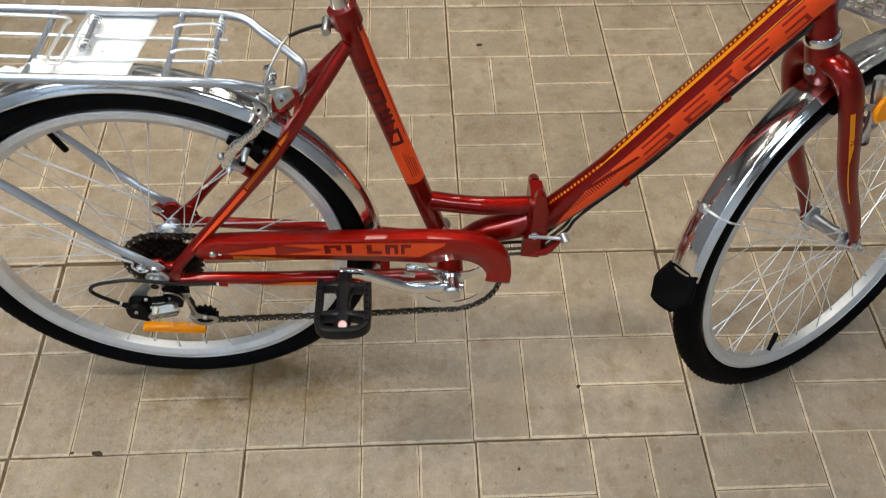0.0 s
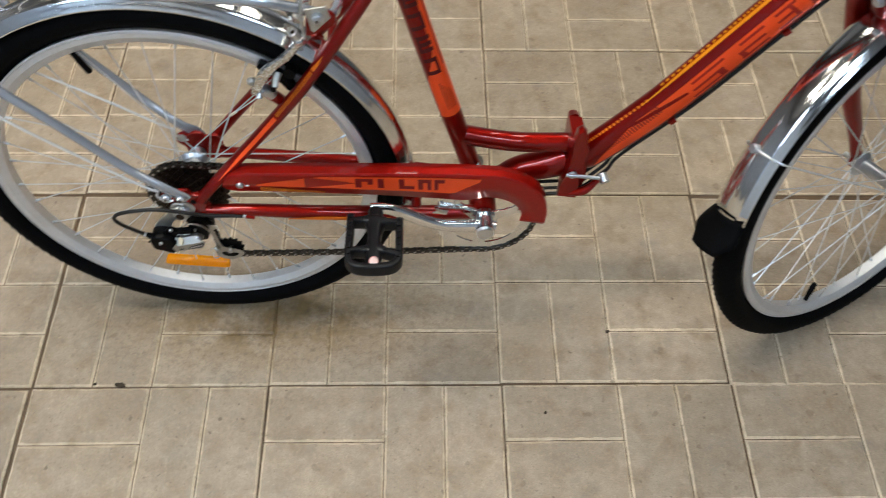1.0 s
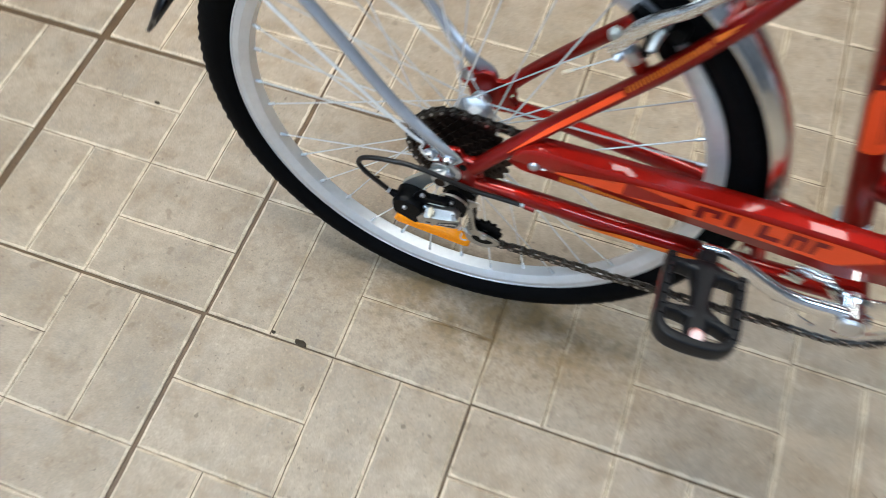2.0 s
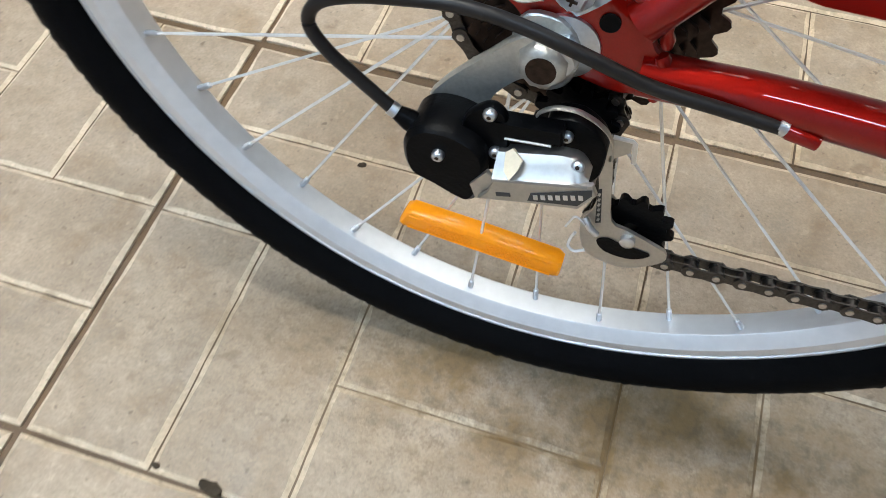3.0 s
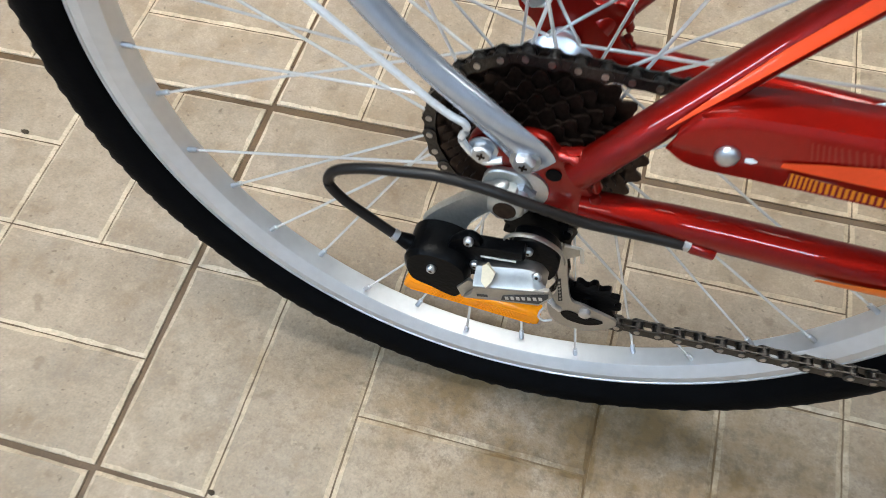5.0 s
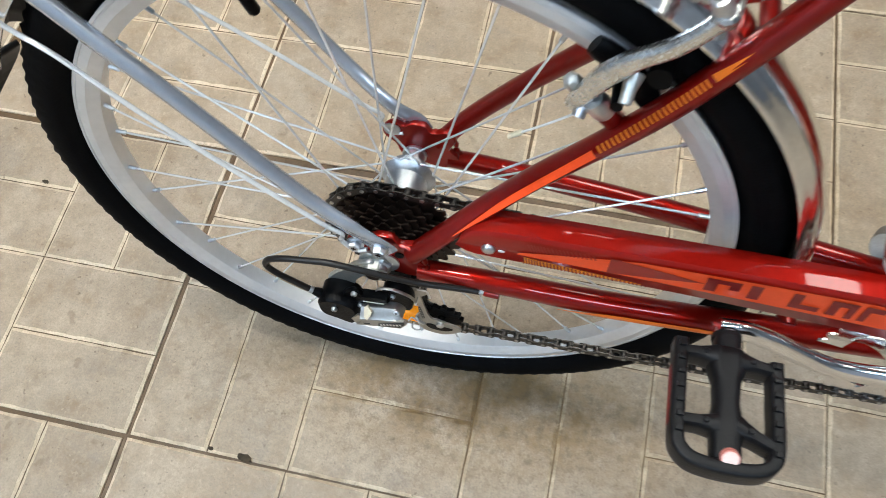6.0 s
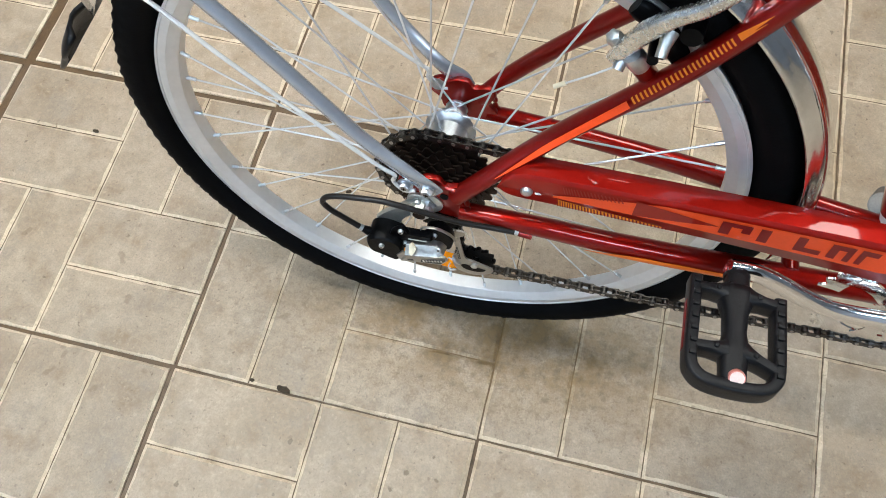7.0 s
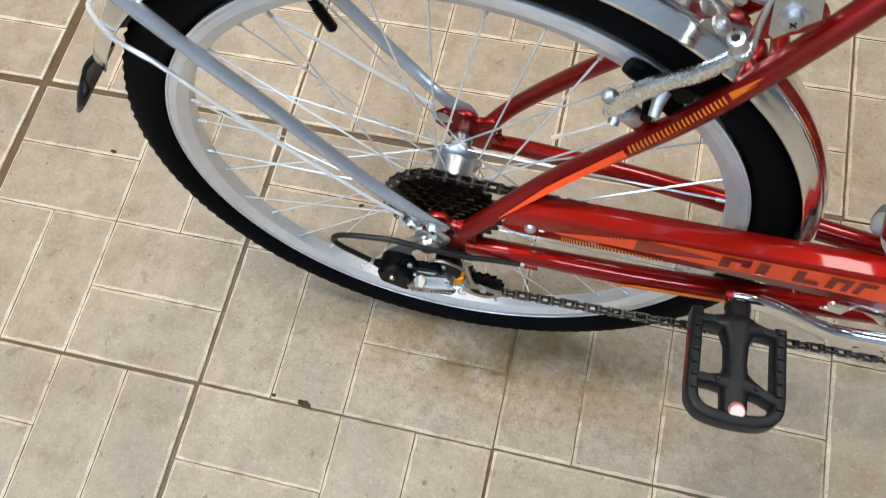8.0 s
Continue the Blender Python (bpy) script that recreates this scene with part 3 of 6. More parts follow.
for side in (-1, 1):
    v = side
    d = 0.010 if side > 0 else 0.0
    if side < 0:
        ASKEW["by"] = 0.021
        tube("seat_stay", [(0.026, v * 0.055, 0.336), (0.10, v * 0.047, 0.429), (0.19, v * 0.049, 0.538), (0.262, v * 0.036, 0.635), (0.306, v * 0.017, 0.692)], [0.0088, 0.0088, 0.009, 0.009, 0.008], M_RED, bike, "", 16)
        ASKEW["by"] = 0.030
        tube("chain_stay", [(0.030, v * 0.055, 0.313), (0.09, v * 0.055, 0.313), (0.18, v * 0.051, 0.303), (0.30, v * 0.040, 0.287), (0.42, v * 0.030, 0.276)], [0.0090, 0.0095, 0.0105, 0.0115, 0.0115], M_RED, bike, "", 16)
    else:
        ASKEW["on"] = False
        tube("seat_stay", [(0.020, 0.066, 0.330), (0.050, 0.078, 0.361), (0.100, 0.074, 0.420), (0.180, 0.056, 0.516), (0.262, 0.038, 0.613), (0.306, 0.030, 0.664)], [0.0084, 0.0084, 0.0086, 0.009, 0.009, 0.008], M_RED, bike, "", 16)
        tube("chain_stay", [(0.030, 0.0665, 0.310), (0.070, 0.0655, 0.3085), (0.18, 0.056, 0.306), (0.30, 0.040, 0.304), (0.42, 0.024, 0.300)], [0.0085, 0.0090, 0.0100, 0.0110, 0.0110], M_RED, bike, "", 16)
        ASKEW["on"] = True
    bm = bmesh.new()
    plate = round_outline([(0.036, 0.306), (0.040, 0.318), (0.032, 0.328), (0.038, 0.342), (0.030, 0.351), (0.016, 0.348), (0.010, 0.356), (-0.002, 0.357), (-0.010, 0.352), (-0.018, 0.356), (-0.027, 0.349), (-0.028, 0.338), (-0.018, 0.328), (-0.014, 0.316), (-0.004, 0.309), (0.012, 0.304), (0.026, 0.302)], 3)
    prism(bm, plate, v * 0.0505 + d, v * 0.0565 + d, 0.0010)
    drop = part("dropout", bm, M_RED, bike, "red welded dropout plate")
    # a black disc on the plate paints the shade inside the eyelet
    part("eyelet_shade", sweep(bmesh.new(), [(0.015, v * 0.0563 + d, 0.333), (0.015, v * 0.0572 + d, 0.333)], 0.0040, 16, (1, 0, 0)), M_BLACK, drop)
    part("weld_bead", sweep(bmesh.new(), smooth_path([(0.016, v * 0.055 + d, 0.346), (0.026, v * 0.057 + d, 0.346), (0.034, v * 0.057 + d, 0.340), (0.037, v * 0.057 + d, 0.328)], 4), [0.0024 + 0.0006 * math.sin(2.4 * i) for i in range(13)], 10), M_RED, drop)
    part("weld_bead", sweep(bmesh.new(), smooth_path([(0.036, v * 0.057 + d, 0.324), (0.041, v * 0.058 + d, 0.314), (0.037, v * 0.056 + d, 0.304)], 5), [0.0026 + 0.0006 * math.sin(2.1 * i) for i in range(11)], 10), M_RED, drop)
tube("stay_bridge", [(0.232, -0.043, 0.597), (0.232, 0.043, 0.597)], 0.006, M_RED, bike, "", 12, straight=True)
tube("stay_bridge", [(0.335, -0.036, 0.290), (0.335, 0.036, 0.290)], 0.008, M_RED, bike, "", 12, straight=True)

# decals on the tubes
ASKEW["low"] = 0.235
bm = bmesh.new()
patch(bm, DOWN_PATH, DOWN_R, 0.10, 0.93, lambda q: -28, lambda q: -28 + 62 * min(1, q * 4.5), steps=40)
part("side_decal", bm, M_ORANGE, down_tube, "bright orange-red side panel decal")
bm = bmesh.new()
patch(bm, DOWN_PATH, DOWN_R, 0.30, 0.99, lambda q: 65, lambda q: 65 + 12 * min(1, q * 7), steps=40)
patch(bm, DOWN_PATH, DOWN_R, 0.80, 0.99, lambda q: 40 + 22 * (1 - q) * 0.6, lambda q: 54, steps=12, lift=0.0006)
part("edge_stripe", bm, M_YELLOW, down_tube, "yellow-orange edge stripe")
bm = bmesh.new()
for k in range(54):
    s = 0.36 + k * 0.0113
    patch(bm, DOWN_PATH, DOWN_R, s, s + 0.0058, 81, 91, steps=1, arc=2)
tagged(part("hatching", bm, M_YELLOW, down_tube), kind="stuff")
bm = bmesh.new()
for k in range(22):
    s = 0.115 + k * 0.0098
    patch(bm, DOWN_PATH, DOWN_R, s, s + 0.0052, 63, 73, steps=1, arc=2)
tagged(part("hatching", bm, M_AMBERDECAL, down_tube), kind="stuff")
part("decal_wedge", patch(bmesh.new(), DOWN_PATH, DOWN_R, 0.255, 0.385, lambda q: 30 - 26 * q, lambda q: 34 - 22 * q * q, steps=10, lift=0.0009), M_RED, down_tube, "red wedge in the decal")
part("decal_line", patch(bmesh.new(), DOWN_PATH, DOWN_R, 0.66, 0.93, 36, 39, steps=14, arc=2, lift=0.0007), M_YELLOW, down_tube, "thin yellow line")
bm = bmesh.new()
for k in range(34):
    s = 0.125 + k * 0.0062
    patch(bm, DOWN_PATH, DOWN_R, s, s + 0.0028, -2 + k * 0.35, 6 + k * 0.85, steps=1, arc=3, lift=0.0009)
tagged(part("hatching", bm, M_DARKRED, down_tube), kind="stuff")
for k in range(5):
    bm = bmesh.new()
    s = 0.385 + k * 0.092
    for lo, hi, d0, d1 in ((-21, -14, 0, 0.062), (-1, 6, 0.008, 0.064), (19, 26, 0.014, 0.074)):
        patch(bm, DOWN_PATH, DOWN_R, s + d0, s + d1, lo, hi, steps=6, arc=4, lift=0.0009)
    patch(bm, DOWN_PATH, DOWN_R, s + (0.002 if k % 2 else 0.052), s + (0.013 if k % 2 else 0.063), -21, 6 if k != 2 else 26, steps=2, arc=4, lift=0.0010)
    part("letter_shape", bm, M_MIDRED, down_tube, "dark red printed block shape")
bm = bmesh.new()
patch(bm, SEAT_PATH, 0.0155, 0.44, 0.955, lambda q: -42 - 74 * min(1, max(0, q - 0.24) / 0.16) - 30 * max(0, q - 0.4), lambda q: -176, up=(0, 1, 0), steps=24, arc=12)
part("seat_tube_decal", bm, M_ORANGE, seat_tube, "orange-red decal")
bm = bmesh.new()
patch(bm, SEAT_PATH, 0.0155, 0.60, 0.97, lambda q: -150 - 4 * q, lambda q: -156 - 2 * q, up=(0, 1, 0), steps=20, arc=3, lift=0.0009)
part("decal_line", bm, M_DARKRED, seat_tube)
bm = bmesh.new()
for k in range(5):
    patch(bm, SEAT_PATH, 0.0155, 0.465, 0.555 - 0.008 * k, -96 - 11 * k, -99 - 11 * k, up=(0, 1, 0), steps=4, arc=2, lift=0.0009)
tagged(part("hatching", bm, M_DARKRED, seat_tube), kind="stuff")
for k in range(4):
    bm = bmesh.new()
    s = 0.585 + k * 0.072
    patch(bm, SEAT_PATH, 0.0155, s, s + 0.012, -62, -128, up=(0, 1, 0), steps=2, lift=0.0009)
    patch(bm, SEAT_PATH, 0.0155, s + 0.040, s + 0.052, -62, -128, up=(0, 1, 0), steps=2, lift=0.0009)
    patch(bm, SEAT_PATH, 0.0155, s, s + 0.052, -62 if k % 2 else -114, -78 if k % 2 else -128, up=(0, 1, 0), steps=3, lift=0.0010)
    if k in (1, 3):
        patch(bm, SEAT_PATH, 0.0155, s + 0.02, s + 0.032, -62, -128, up=(0, 1, 0), steps=2, lift=0.0011)
    part("letter_shape", bm, M_DEEPRED, seat_tube, "dark red printed block shape")
bm = bmesh.new()
patch(bm, SEAT_PATH, 0.0155, 0.130, 0.205, -10, -150, up=(0, 1, 0), steps=3)
part("frame_label", bm, M_PAPER, seat_tube, "small white label with dark bars")
bm = bmesh.new()
for k, a in enumerate((-50, -68, -86)):
    patch(bm, SEAT_PATH, 0.0155, 0.168, 0.186, a, a - 9, up=(0, 1, 0), steps=1, arc=2, lift=0.0009)
part("label_bars", bm, M_INK, seat_tube)
ASKEW["low"] = 0.335
for sgn in (-1,):
    ASKEW["by"] = 0.021
    ST = smooth_path([(0.026, sgn * 0.055, 0.336), (0.10, sgn * 0.054, 0.429), (0.19, sgn * 0.049, 0.538), (0.262, sgn * 0.036, 0.635)], 8)
    bm = bmesh.new()
    patch(bm, ST, 0.0092, 0.17, 0.535, lambda q: 14 + 6 * (1 - q), lambda q: 24 + 26 * min(1, q * 2.2), steps=14)
    part("stay_decal", bm, M_ORANGE, bike, "orange stripe on the seat stay")
    bm = bmesh.new()
    for k in range(24):
        patch(bm, ST, 0.0094, 0.545 + k * 0.0088, 0.5490 + k * 0.0088, 22, 54, steps=1, arc=3)
    patch(bm, ST, 0.0094, 0.762, 0.85, 26, lambda q: 56 - 24 * q, steps=4)
    tagged(part("hatching", bm, M_AMBERDECAL, bike), kind="stuff")
    ASKEW["by"] = 0.030
    CS = smooth_path([(0.030, -0.055, 0.313), (0.09, -0.055, 0.313), (0.18, -0.051, 0.303), (0.30, -0.040, 0.287), (0.42, -0.030, 0.276)], 8)
    bm = bmesh.new()
    patch(bm, CS, 0.0116, 0.42, 0.74, lambda q: -30, lambda q: -12 + 26 * min(1, q * 3), steps=10)
    part("stay_decal", bm, M_AMBERDECAL, bike, "yellow and orange stripe on the chain stay")

# folding hinge
ASKEW["on"], ASKEW["low"] = True, 0.235
bm = bmesh.new()
prism(bm, [(0.556, 0.318), (0.584, 0.312), (0.590, 0.345), (0.588, 0.405), (0.580, 0.425), (0.560, 0.428)], -0.026, 0.026, 0.003)
hinge = part("folding_hinge", bm, M_RED, bike, "red folding hinge clamp")
bm = bmesh.new()
prism(bm, [(0.549, 0.321), (0.577, 0.316), (0.580, 0.335), (0.577, 0.362), (0.581, 0.385), (0.580, 0.432), (0.575, 0.452), (0.569, 0.458), (0.563, 0.454), (0.559, 0.432), (0.561, 0.398), (0.556, 0.365), (0.550, 0.345)], -0.040, -0.0262, 0.004)
part("hinge_plate", bm, M_RED, hinge, "upright red clamp plate")
bm = bmesh.new()
bolt(bm, (0.566, -0.041, 0.372), r=0.005)
sweep(bm, [(0.556, -0.046, 0.376), (0.612, -0.046, 0.368)], 0.0028, 10)
sweep(bm, [(0.609, -0.040, 0.372), (0.613, -0.052, 0.366)], 0.0066, 14, (0, 0, 1))
part("hinge_bolt", bm, M_ZINC, hinge, "zinc-plated hinge bolt and nut")
tube("hinge_lever", [(0.562, -0.034, 0.326), (0.586, -0.042, 0.338), (0.606, -0.042, 0.362)], [0.005, 0.007, 0.004], M_RED, hinge, "red quick lever", 12)
part("hinge_pin", sweep(bmesh.new(), [(0.570, 0.026, 0.33), (0.570, 0.036, 0.33), (0.570, 0.036, 0.42), (0.570, 0.026, 0.42)], 0.008, 12, (1, 0, 0)), M_RED, hinge)

# seat clamp and the foot of the seat post
top = SEAT_PATH[-1]
dirn = (SEAT_PATH[-1] - SEAT_PATH[-2]).normalized()
clamp = part("seat_clamp", sweep(bmesh.new(), [top - dirn * 0.012, top + dirn * 0.012], 0.019, 24, (0, 1, 0)), M_RED, bike, "red seat clamp collar")
bm = bmesh.new()
sweep(bm, [(top.x - 0.024, -0.015, top.z - 0.014), (top.x - 0.024, -0.012, top.z - 0.014), (top.x - 0.024, 0.015, top.z - 0.014)], [0.0048, 0.0062, 0.0062], 14)
part("clamp_bolt", bm, M_ZINC, clamp, "zinc clamp bolt")
part("seat_post", sweep(bmesh.new(), [top, top + dirn * 0.05], 0.0128, 20, (0, 1, 0)), M_CHROME, bike, "chrome seat post")
part("kickstand_bolt", sweep(bmesh.new(), [(0.432, 0.070, 0.286), (0.4215, 0.046, 0.3065), (0.4185, 0.0392, 0.3125), (0.4180, 0.0380, 0.3135)], [0.0130, 0.0130, 0.0125, 0.0100], 28, (1, 0, 0)), M_DULL_DARK, bike, "dull grey steel round end behind the seat tube")

# ---- crank, chainring, chain, chain guard ----
ASKEW["on"], ASKEW["low"] = False, 0.335
bm = gear(bmesh.new(), 38, 0.0765, -0.0435, -0.0415, 0.058)
ring = part("chainring", bm, M_CHROME, bike, "bright chromed chainring", pose(BB[0], 0, BB[1]))
for a in (24, 144, 264):
    d, side = Vector((math.cos(radians(a)), 0, math.sin(radians(a)))), Vector((-math.sin(radians(a)), 0, math.cos(radians(a))))
    bm = bmesh.new()
    o = [d * q + side * w for q, w in ((0.012, -0.011), (0.034, -0.0065), (0.050, -0.0075), (0.0605, -0.014), (0.0605, 0.014), (0.050, 0.0075), (0.034, 0.0065), (0.012, 0.011))]
    prism(bm, [(p.x, p.z) for p in o], -0.0445, -0.0412, 0.0005)
    part("spider_arm", bm, M_CHROME, ring)
part("spider_hub", lathe(bmesh.new(), [(0.019, -0.0470), (0.020, -0.0460), (0.020, -0.0400), (0.008, -0.0400), (0.008, -0.0470)], 36), M_CHROME, ring)


def crank_arm(v0, end, name, label):
    bu, bw = BB
    path = smooth_path([(bu + 0.014, v0, bw - 0.004), (bu - 0.01, v0, bw + 0.002), (bu - 0.07, v0 * 1.03, bw + 0.008), (bu + (end[0] - bu) * 0.85, v0 * 1.12, end[1] - 0.006), (end[0] - 0.008, v0 * 1.16, end[1] + 0.002)], 6)
    k = len(path) - 1
    rr = [(float(np.interp(i / k, [0, 0.12, 0.5, 0.9, 1], [0.010, 0.0090, 0.0068, 0.0065, 0.0065])), float(np.interp(i / k, [0, 0.1, 0.5, 0.88, 1], [0.014, 0.0145, 0.0102, 0.0102, 0.0090]))) for i in range(k + 1)]
    bm = sweep(bmesh.new(), path, rr, 16)
    sweep(bm, [(bu, v0 + 0.018, bw), (bu, v0 - 0.012, bw)], 0.0155, 22, (0, 0, 1))
    return part(name, bm, M_POLISH, bike, label)


PEDAL = (0.277, 0.331)
crank = crank_arm(-0.060, PEDAL, "crank_arm", "polished chrome crank arm")
part("dust_cap", sweep(bmesh.new(), [(BB[0], -0.071, BB[1]), (BB[0], -0.075, BB[1]), (BB[0], -0.076, BB[1])], [0.012, 0.012, 0.009], 22, (0, 0, 1)), M_ALU, crank)

def pedal():
    pu, pw = PEDAL
    base = pose(pu, -0.084, pw, -3, 0, 0)
    body = part("pedal", sweep(bmesh.new(), [(0, 0.004, 0), (0, -0.006, 0), (0, -0.0075, 0), (0, -0.014, 0), (0, -0.022, 0), (0, -0.032, 0), (0, -0.050, 0), (0, -0.060, 0), (0, -0.068, 0), (0, -0.078, 0), (0, -0.094, 0)], [(0.0098, 0.0105), (0.0100, 0.0105), (0.0125, 0.0118), (0.0150, 0.0120), (0.0135, 0.0112), (0.0100, 0.0105), (0.0092, 0.0102), (0.0110, 0.0104), (0.0125, 0.0106), (0.0110, 0.0098), (0.0105, 0.0090)], 20, box_like=0.6), M_PEDAL, bike, "black plastic platform pedal", base)
    part("spindle", sweep(bmesh.new(), [(0, 0.014, 0), (0, 0.006, 0)], 0.0085, 16, (0, 0, 1)), M_ZINC, body, "zinc spindle end")
    part("grease_cap", sweep(bmesh.new(), [(0, 0.008, 0), (0, 0.004, 0)], 0.0112, 18, (0, 0, 1)), M_PEDAL, body)
    loop = smooth_path([(-0.0345, -0.004, 0), (-0.0345, -0.04, 0), (-0.0345, -0.078, 0), (-0.031, -0.090, 0), (-0.021, -0.0965, 0), (0, -0.0985, 0), (0.021, -0.0965, 0), (0.031, -0.090, 0), (0.0345, -0.078, 0), (0.0345, -0.04, 0), (0.0345, -0.012, 0)], 5)
    part("cage", sweep(bmesh.new(), loop, (0.0052, 0.0100), 16, box_like=0.36), M_PEDAL, body)
    for a, b in (((-0.034, -0.013, 0.0), (-0.008, -0.013, 0.001)), ((0.034, -0.018, 0.0), (0.008, -0.015, 0.001)), ((-0.034, -0.068, 0.0), (-0.006, -0.067, 0.0)), ((0.034, -0.078, 0.0), (0.006, -0.066, 0.0))):
        a, b = Vector(a), Vector(b)
        part("cross_bar", sweep(bmesh.new(), [a, a.lerp(b, 0.5), a.lerp(b, 0.8), b], [(0.0048, 0.0098), (0.0050, 0.0100), (0.0068, 0.0104), (0.0095, 0.0106)], 14, box_like=0.55), M_PEDAL, body)
        c = a.lerp(b, 0.66)
        part("bar_stud", shared("bar_stud", lambda: sweep(bmesh.new(), [(0, 0, 0), (0, 0, 0.0014), (0, 0, 0.002)], [0.0022, 0.0022, 0.0016], 10, (0, 1, 0)), M_PEDAL), None, body, m=pose(c.x, c.y, 0.0098))
    for sx in (-1, 1):
        for k in range(7):
            part("stud", shared("stud", lambda: box(bmesh.new(), (0, 0, 0), (0.0054, 0.0044, 0.0046), bevel=0.0008), M_PEDAL), None, body, m=pose(sx * 0.0340, -0.010 - k * 0.0112 - (0.006 if sx > 0 else 0), 0.0102))
        part("side_reflector", box(bmesh.new(), (sx * 0.0396, -0.048, -0.002), (0.0010, 0.046, 0.008), bevel=0.0003), M_DARKRED, body, "red-brown strip reflector")
    cap = part("end_cap", sweep(bmesh.new(), [(0.001, -0.0905, 0.0085), (0.001, -0.0935, 0.0115)], 0.0066, 24, (1, 0, 0)), M_REDRIM, body, "red rimmed cap")
    part("cap_face", sweep(bmesh.new(), [(0.001, -0.0935, 0.0115), (0.001, -0.0940, 0.0120)], 0.0056, 24, (1, 0, 0)), M_REDREF, cap, "pale pink cap face")
    return body


pedal()

# chain guard: a bent sheet with a lip along its top
OUTER = [(0.066, 0.374), (0.078, 0.384), (0.112, 0.388), (0.25, 0.387), (0.36, 0.385), (0.42, 0.382), (0.462, 0.377), (0.496, 0.361), (0.518, 0.338), (0.529, 0.306), (0.529, 0.276)]
INNER = [(0.062, 0.364), (0.076, 0.356), (0.11, 0.354), (0.25, 0.347), (0.36, 0.337), (0.405, 0.332), (0.438, 0.338), (0.464, 0.332), (0.482, 0.319), (0.491, 0.302), (0.490, 0.284)]
GO, GI = smooth_path([(p[0], 0, p[1]) for p in OUTER], 6), smooth_path([(p[0], 0, p[1]) for p in INNER], 6)
bm = bmesh.new()
rows = []
for o, i in zip(GO, GI):
    out = (o - i).normalized()
    rows.append([bm.verts.new(q) for q in (Vector((o.x, -0.0345, o.z)) + out * 0.0013, Vector((o.x, -0.044, o.z)) + out * 0.0007, Vector((o.x, -0.0530, o.z)), Vector((o.x, -0.0546, o.z)) - out * 0.0022, Vector((o.x, -0.0551, o.z)) - out * 0.0045, Vector(((o.x + i.x) / 2, -0.0551, (o.z + i.z) / 2)), Vector((i.x, -0.0551, i.z)))])
for x, y in zip(rows, rows[1:]):
    for k in range(6):
        bm.faces.new((x[k], x[k + 1], y[k + 1], y[k]))
guard = part("chain_guard", bm, M_GUARD, bike, "glossy red sheet chain guard with an orange decal")
sol = guard.modifiers.new("thickness", "SOLIDIFY")
sol.thickness, sol.offset = 0.0014, 0


def on_guard(s, h):
    """A point on the guard's face: s along it, h from its lower to its upper rim."""
    x = s * (len(GO) - 1)
    j = min(int(x), len(GO) - 2)
    o, i = GO[j].lerp(GO[j + 1], x - j), GI[j].lerp(GI[j + 1], x - j)
    p = i.lerp(o, h)
    return Vector((p.x, -0.0568, p.z))


def guard_patch(bm, s0, s1, lo, hi, lift=0.0, n=12):
    rows = []
    for k in range(n + 1):
        q = k / n
        l, h = (lo(q) if callable(lo) else lo), (hi(q) if callable(hi) else hi)
        rows.append([bm.verts.new(on_guard(s0 + (s1 - s0) * q, a) - Vector((0, lift, 0))) for a in (l, (l + h) / 2, h)])
    for x, y in zip(rows, rows[1:]):
        for k in range(2):
            bm.faces.new((x[k], x[k + 1], y[k + 1], y[k]))
    return bm


part("side_decal", guard_patch(bmesh.new(), 0.20, 0.52, lambda q: 0.36 - 0.08 * min(1, q * 3) + 0.62 * max(0, q - 0.78) / 0.22 * 0.8, lambda q: 0.44 + 0.46 * min(1, q * 5), n=24), M_ORANGE, guard, "orange-red side decal")
part("edge_stripe", guard_patch(bmesh.new(), 0.205, 0.27, 0.06, lambda q: 0.30 - 0.2 * q), M_YELLOW, guard, "yellow hatched stripe")


def slanted(bm, s, wide, lo, hi, lean, lift):
    """One printed stroke across the guard, leaning forward towards its top."""
    bm.faces.new([bm.verts.new(on_guard(s + d + lean * h, h) - Vector((0, lift, 0))) for d, h in ((0, lo), (wide, lo), (wide, hi), (0, hi))])


bm = bmesh.new()
for k in range(34):
    slanted(bm, 0.206 + k * 0.0020, 0.0009, 0.05, 0.31 - 0.006 * k, -0.006, 0.0006)
tagged(part("hatching", bm, M_DARKRED, guard), kind="stuff")
part("decal_wedge", guard_patch(bmesh.new(), 0.252, 0.300, lambda q: 0.33 + 0.27 * q, lambda q: 0.90 - 0.30 * q, 0.0006, 6), M_GUARD, guard, "red wedge in the decal")
bm = bmesh.new()
for k in range(18):
    slanted(bm, 0.216 + k * 0.0022, 0.0009, 0.60 + 0.006 * k, 0.88, -0.012, 0.0005)
tagged(part("hatching", bm, M_MIDRED, guard), kind="stuff")
for k in range(5):
    bm = bmesh.new()
    s = 0.300 + k * 0.0255
    guard_patch(bm, s, s + 0.007, 0.40, 0.84, 0.0008, 2)
    if k != 1:
        guard_patch(bm, s, s + 0.020, 0.70 if k != 2 else 0.40, 0.84 if k != 2 else 0.54, 0.0009, 2)
    if k in (0, 3):
        guard_patch(bm, s + 0.014, s + 0.020, 0.40 if k == 3 else 0.56, 0.84, 0.0010, 2)
    part("letter_shape", bm, M_DARKRED, guard, "dark red printed block shape")
bm = bmesh.new()
sweep(bm, [(0.088, -0.0560 - h, 0.367) for h in (0, 0.0010, 0.0026, 0.0036, 0.0039)], [0.0056, 0.0056, 0.0048, 0.0030, 0.0010], 24, (0, 0, 1))
part("guard_screw", bm, M_ZINC, guard, "zinc guard screw")
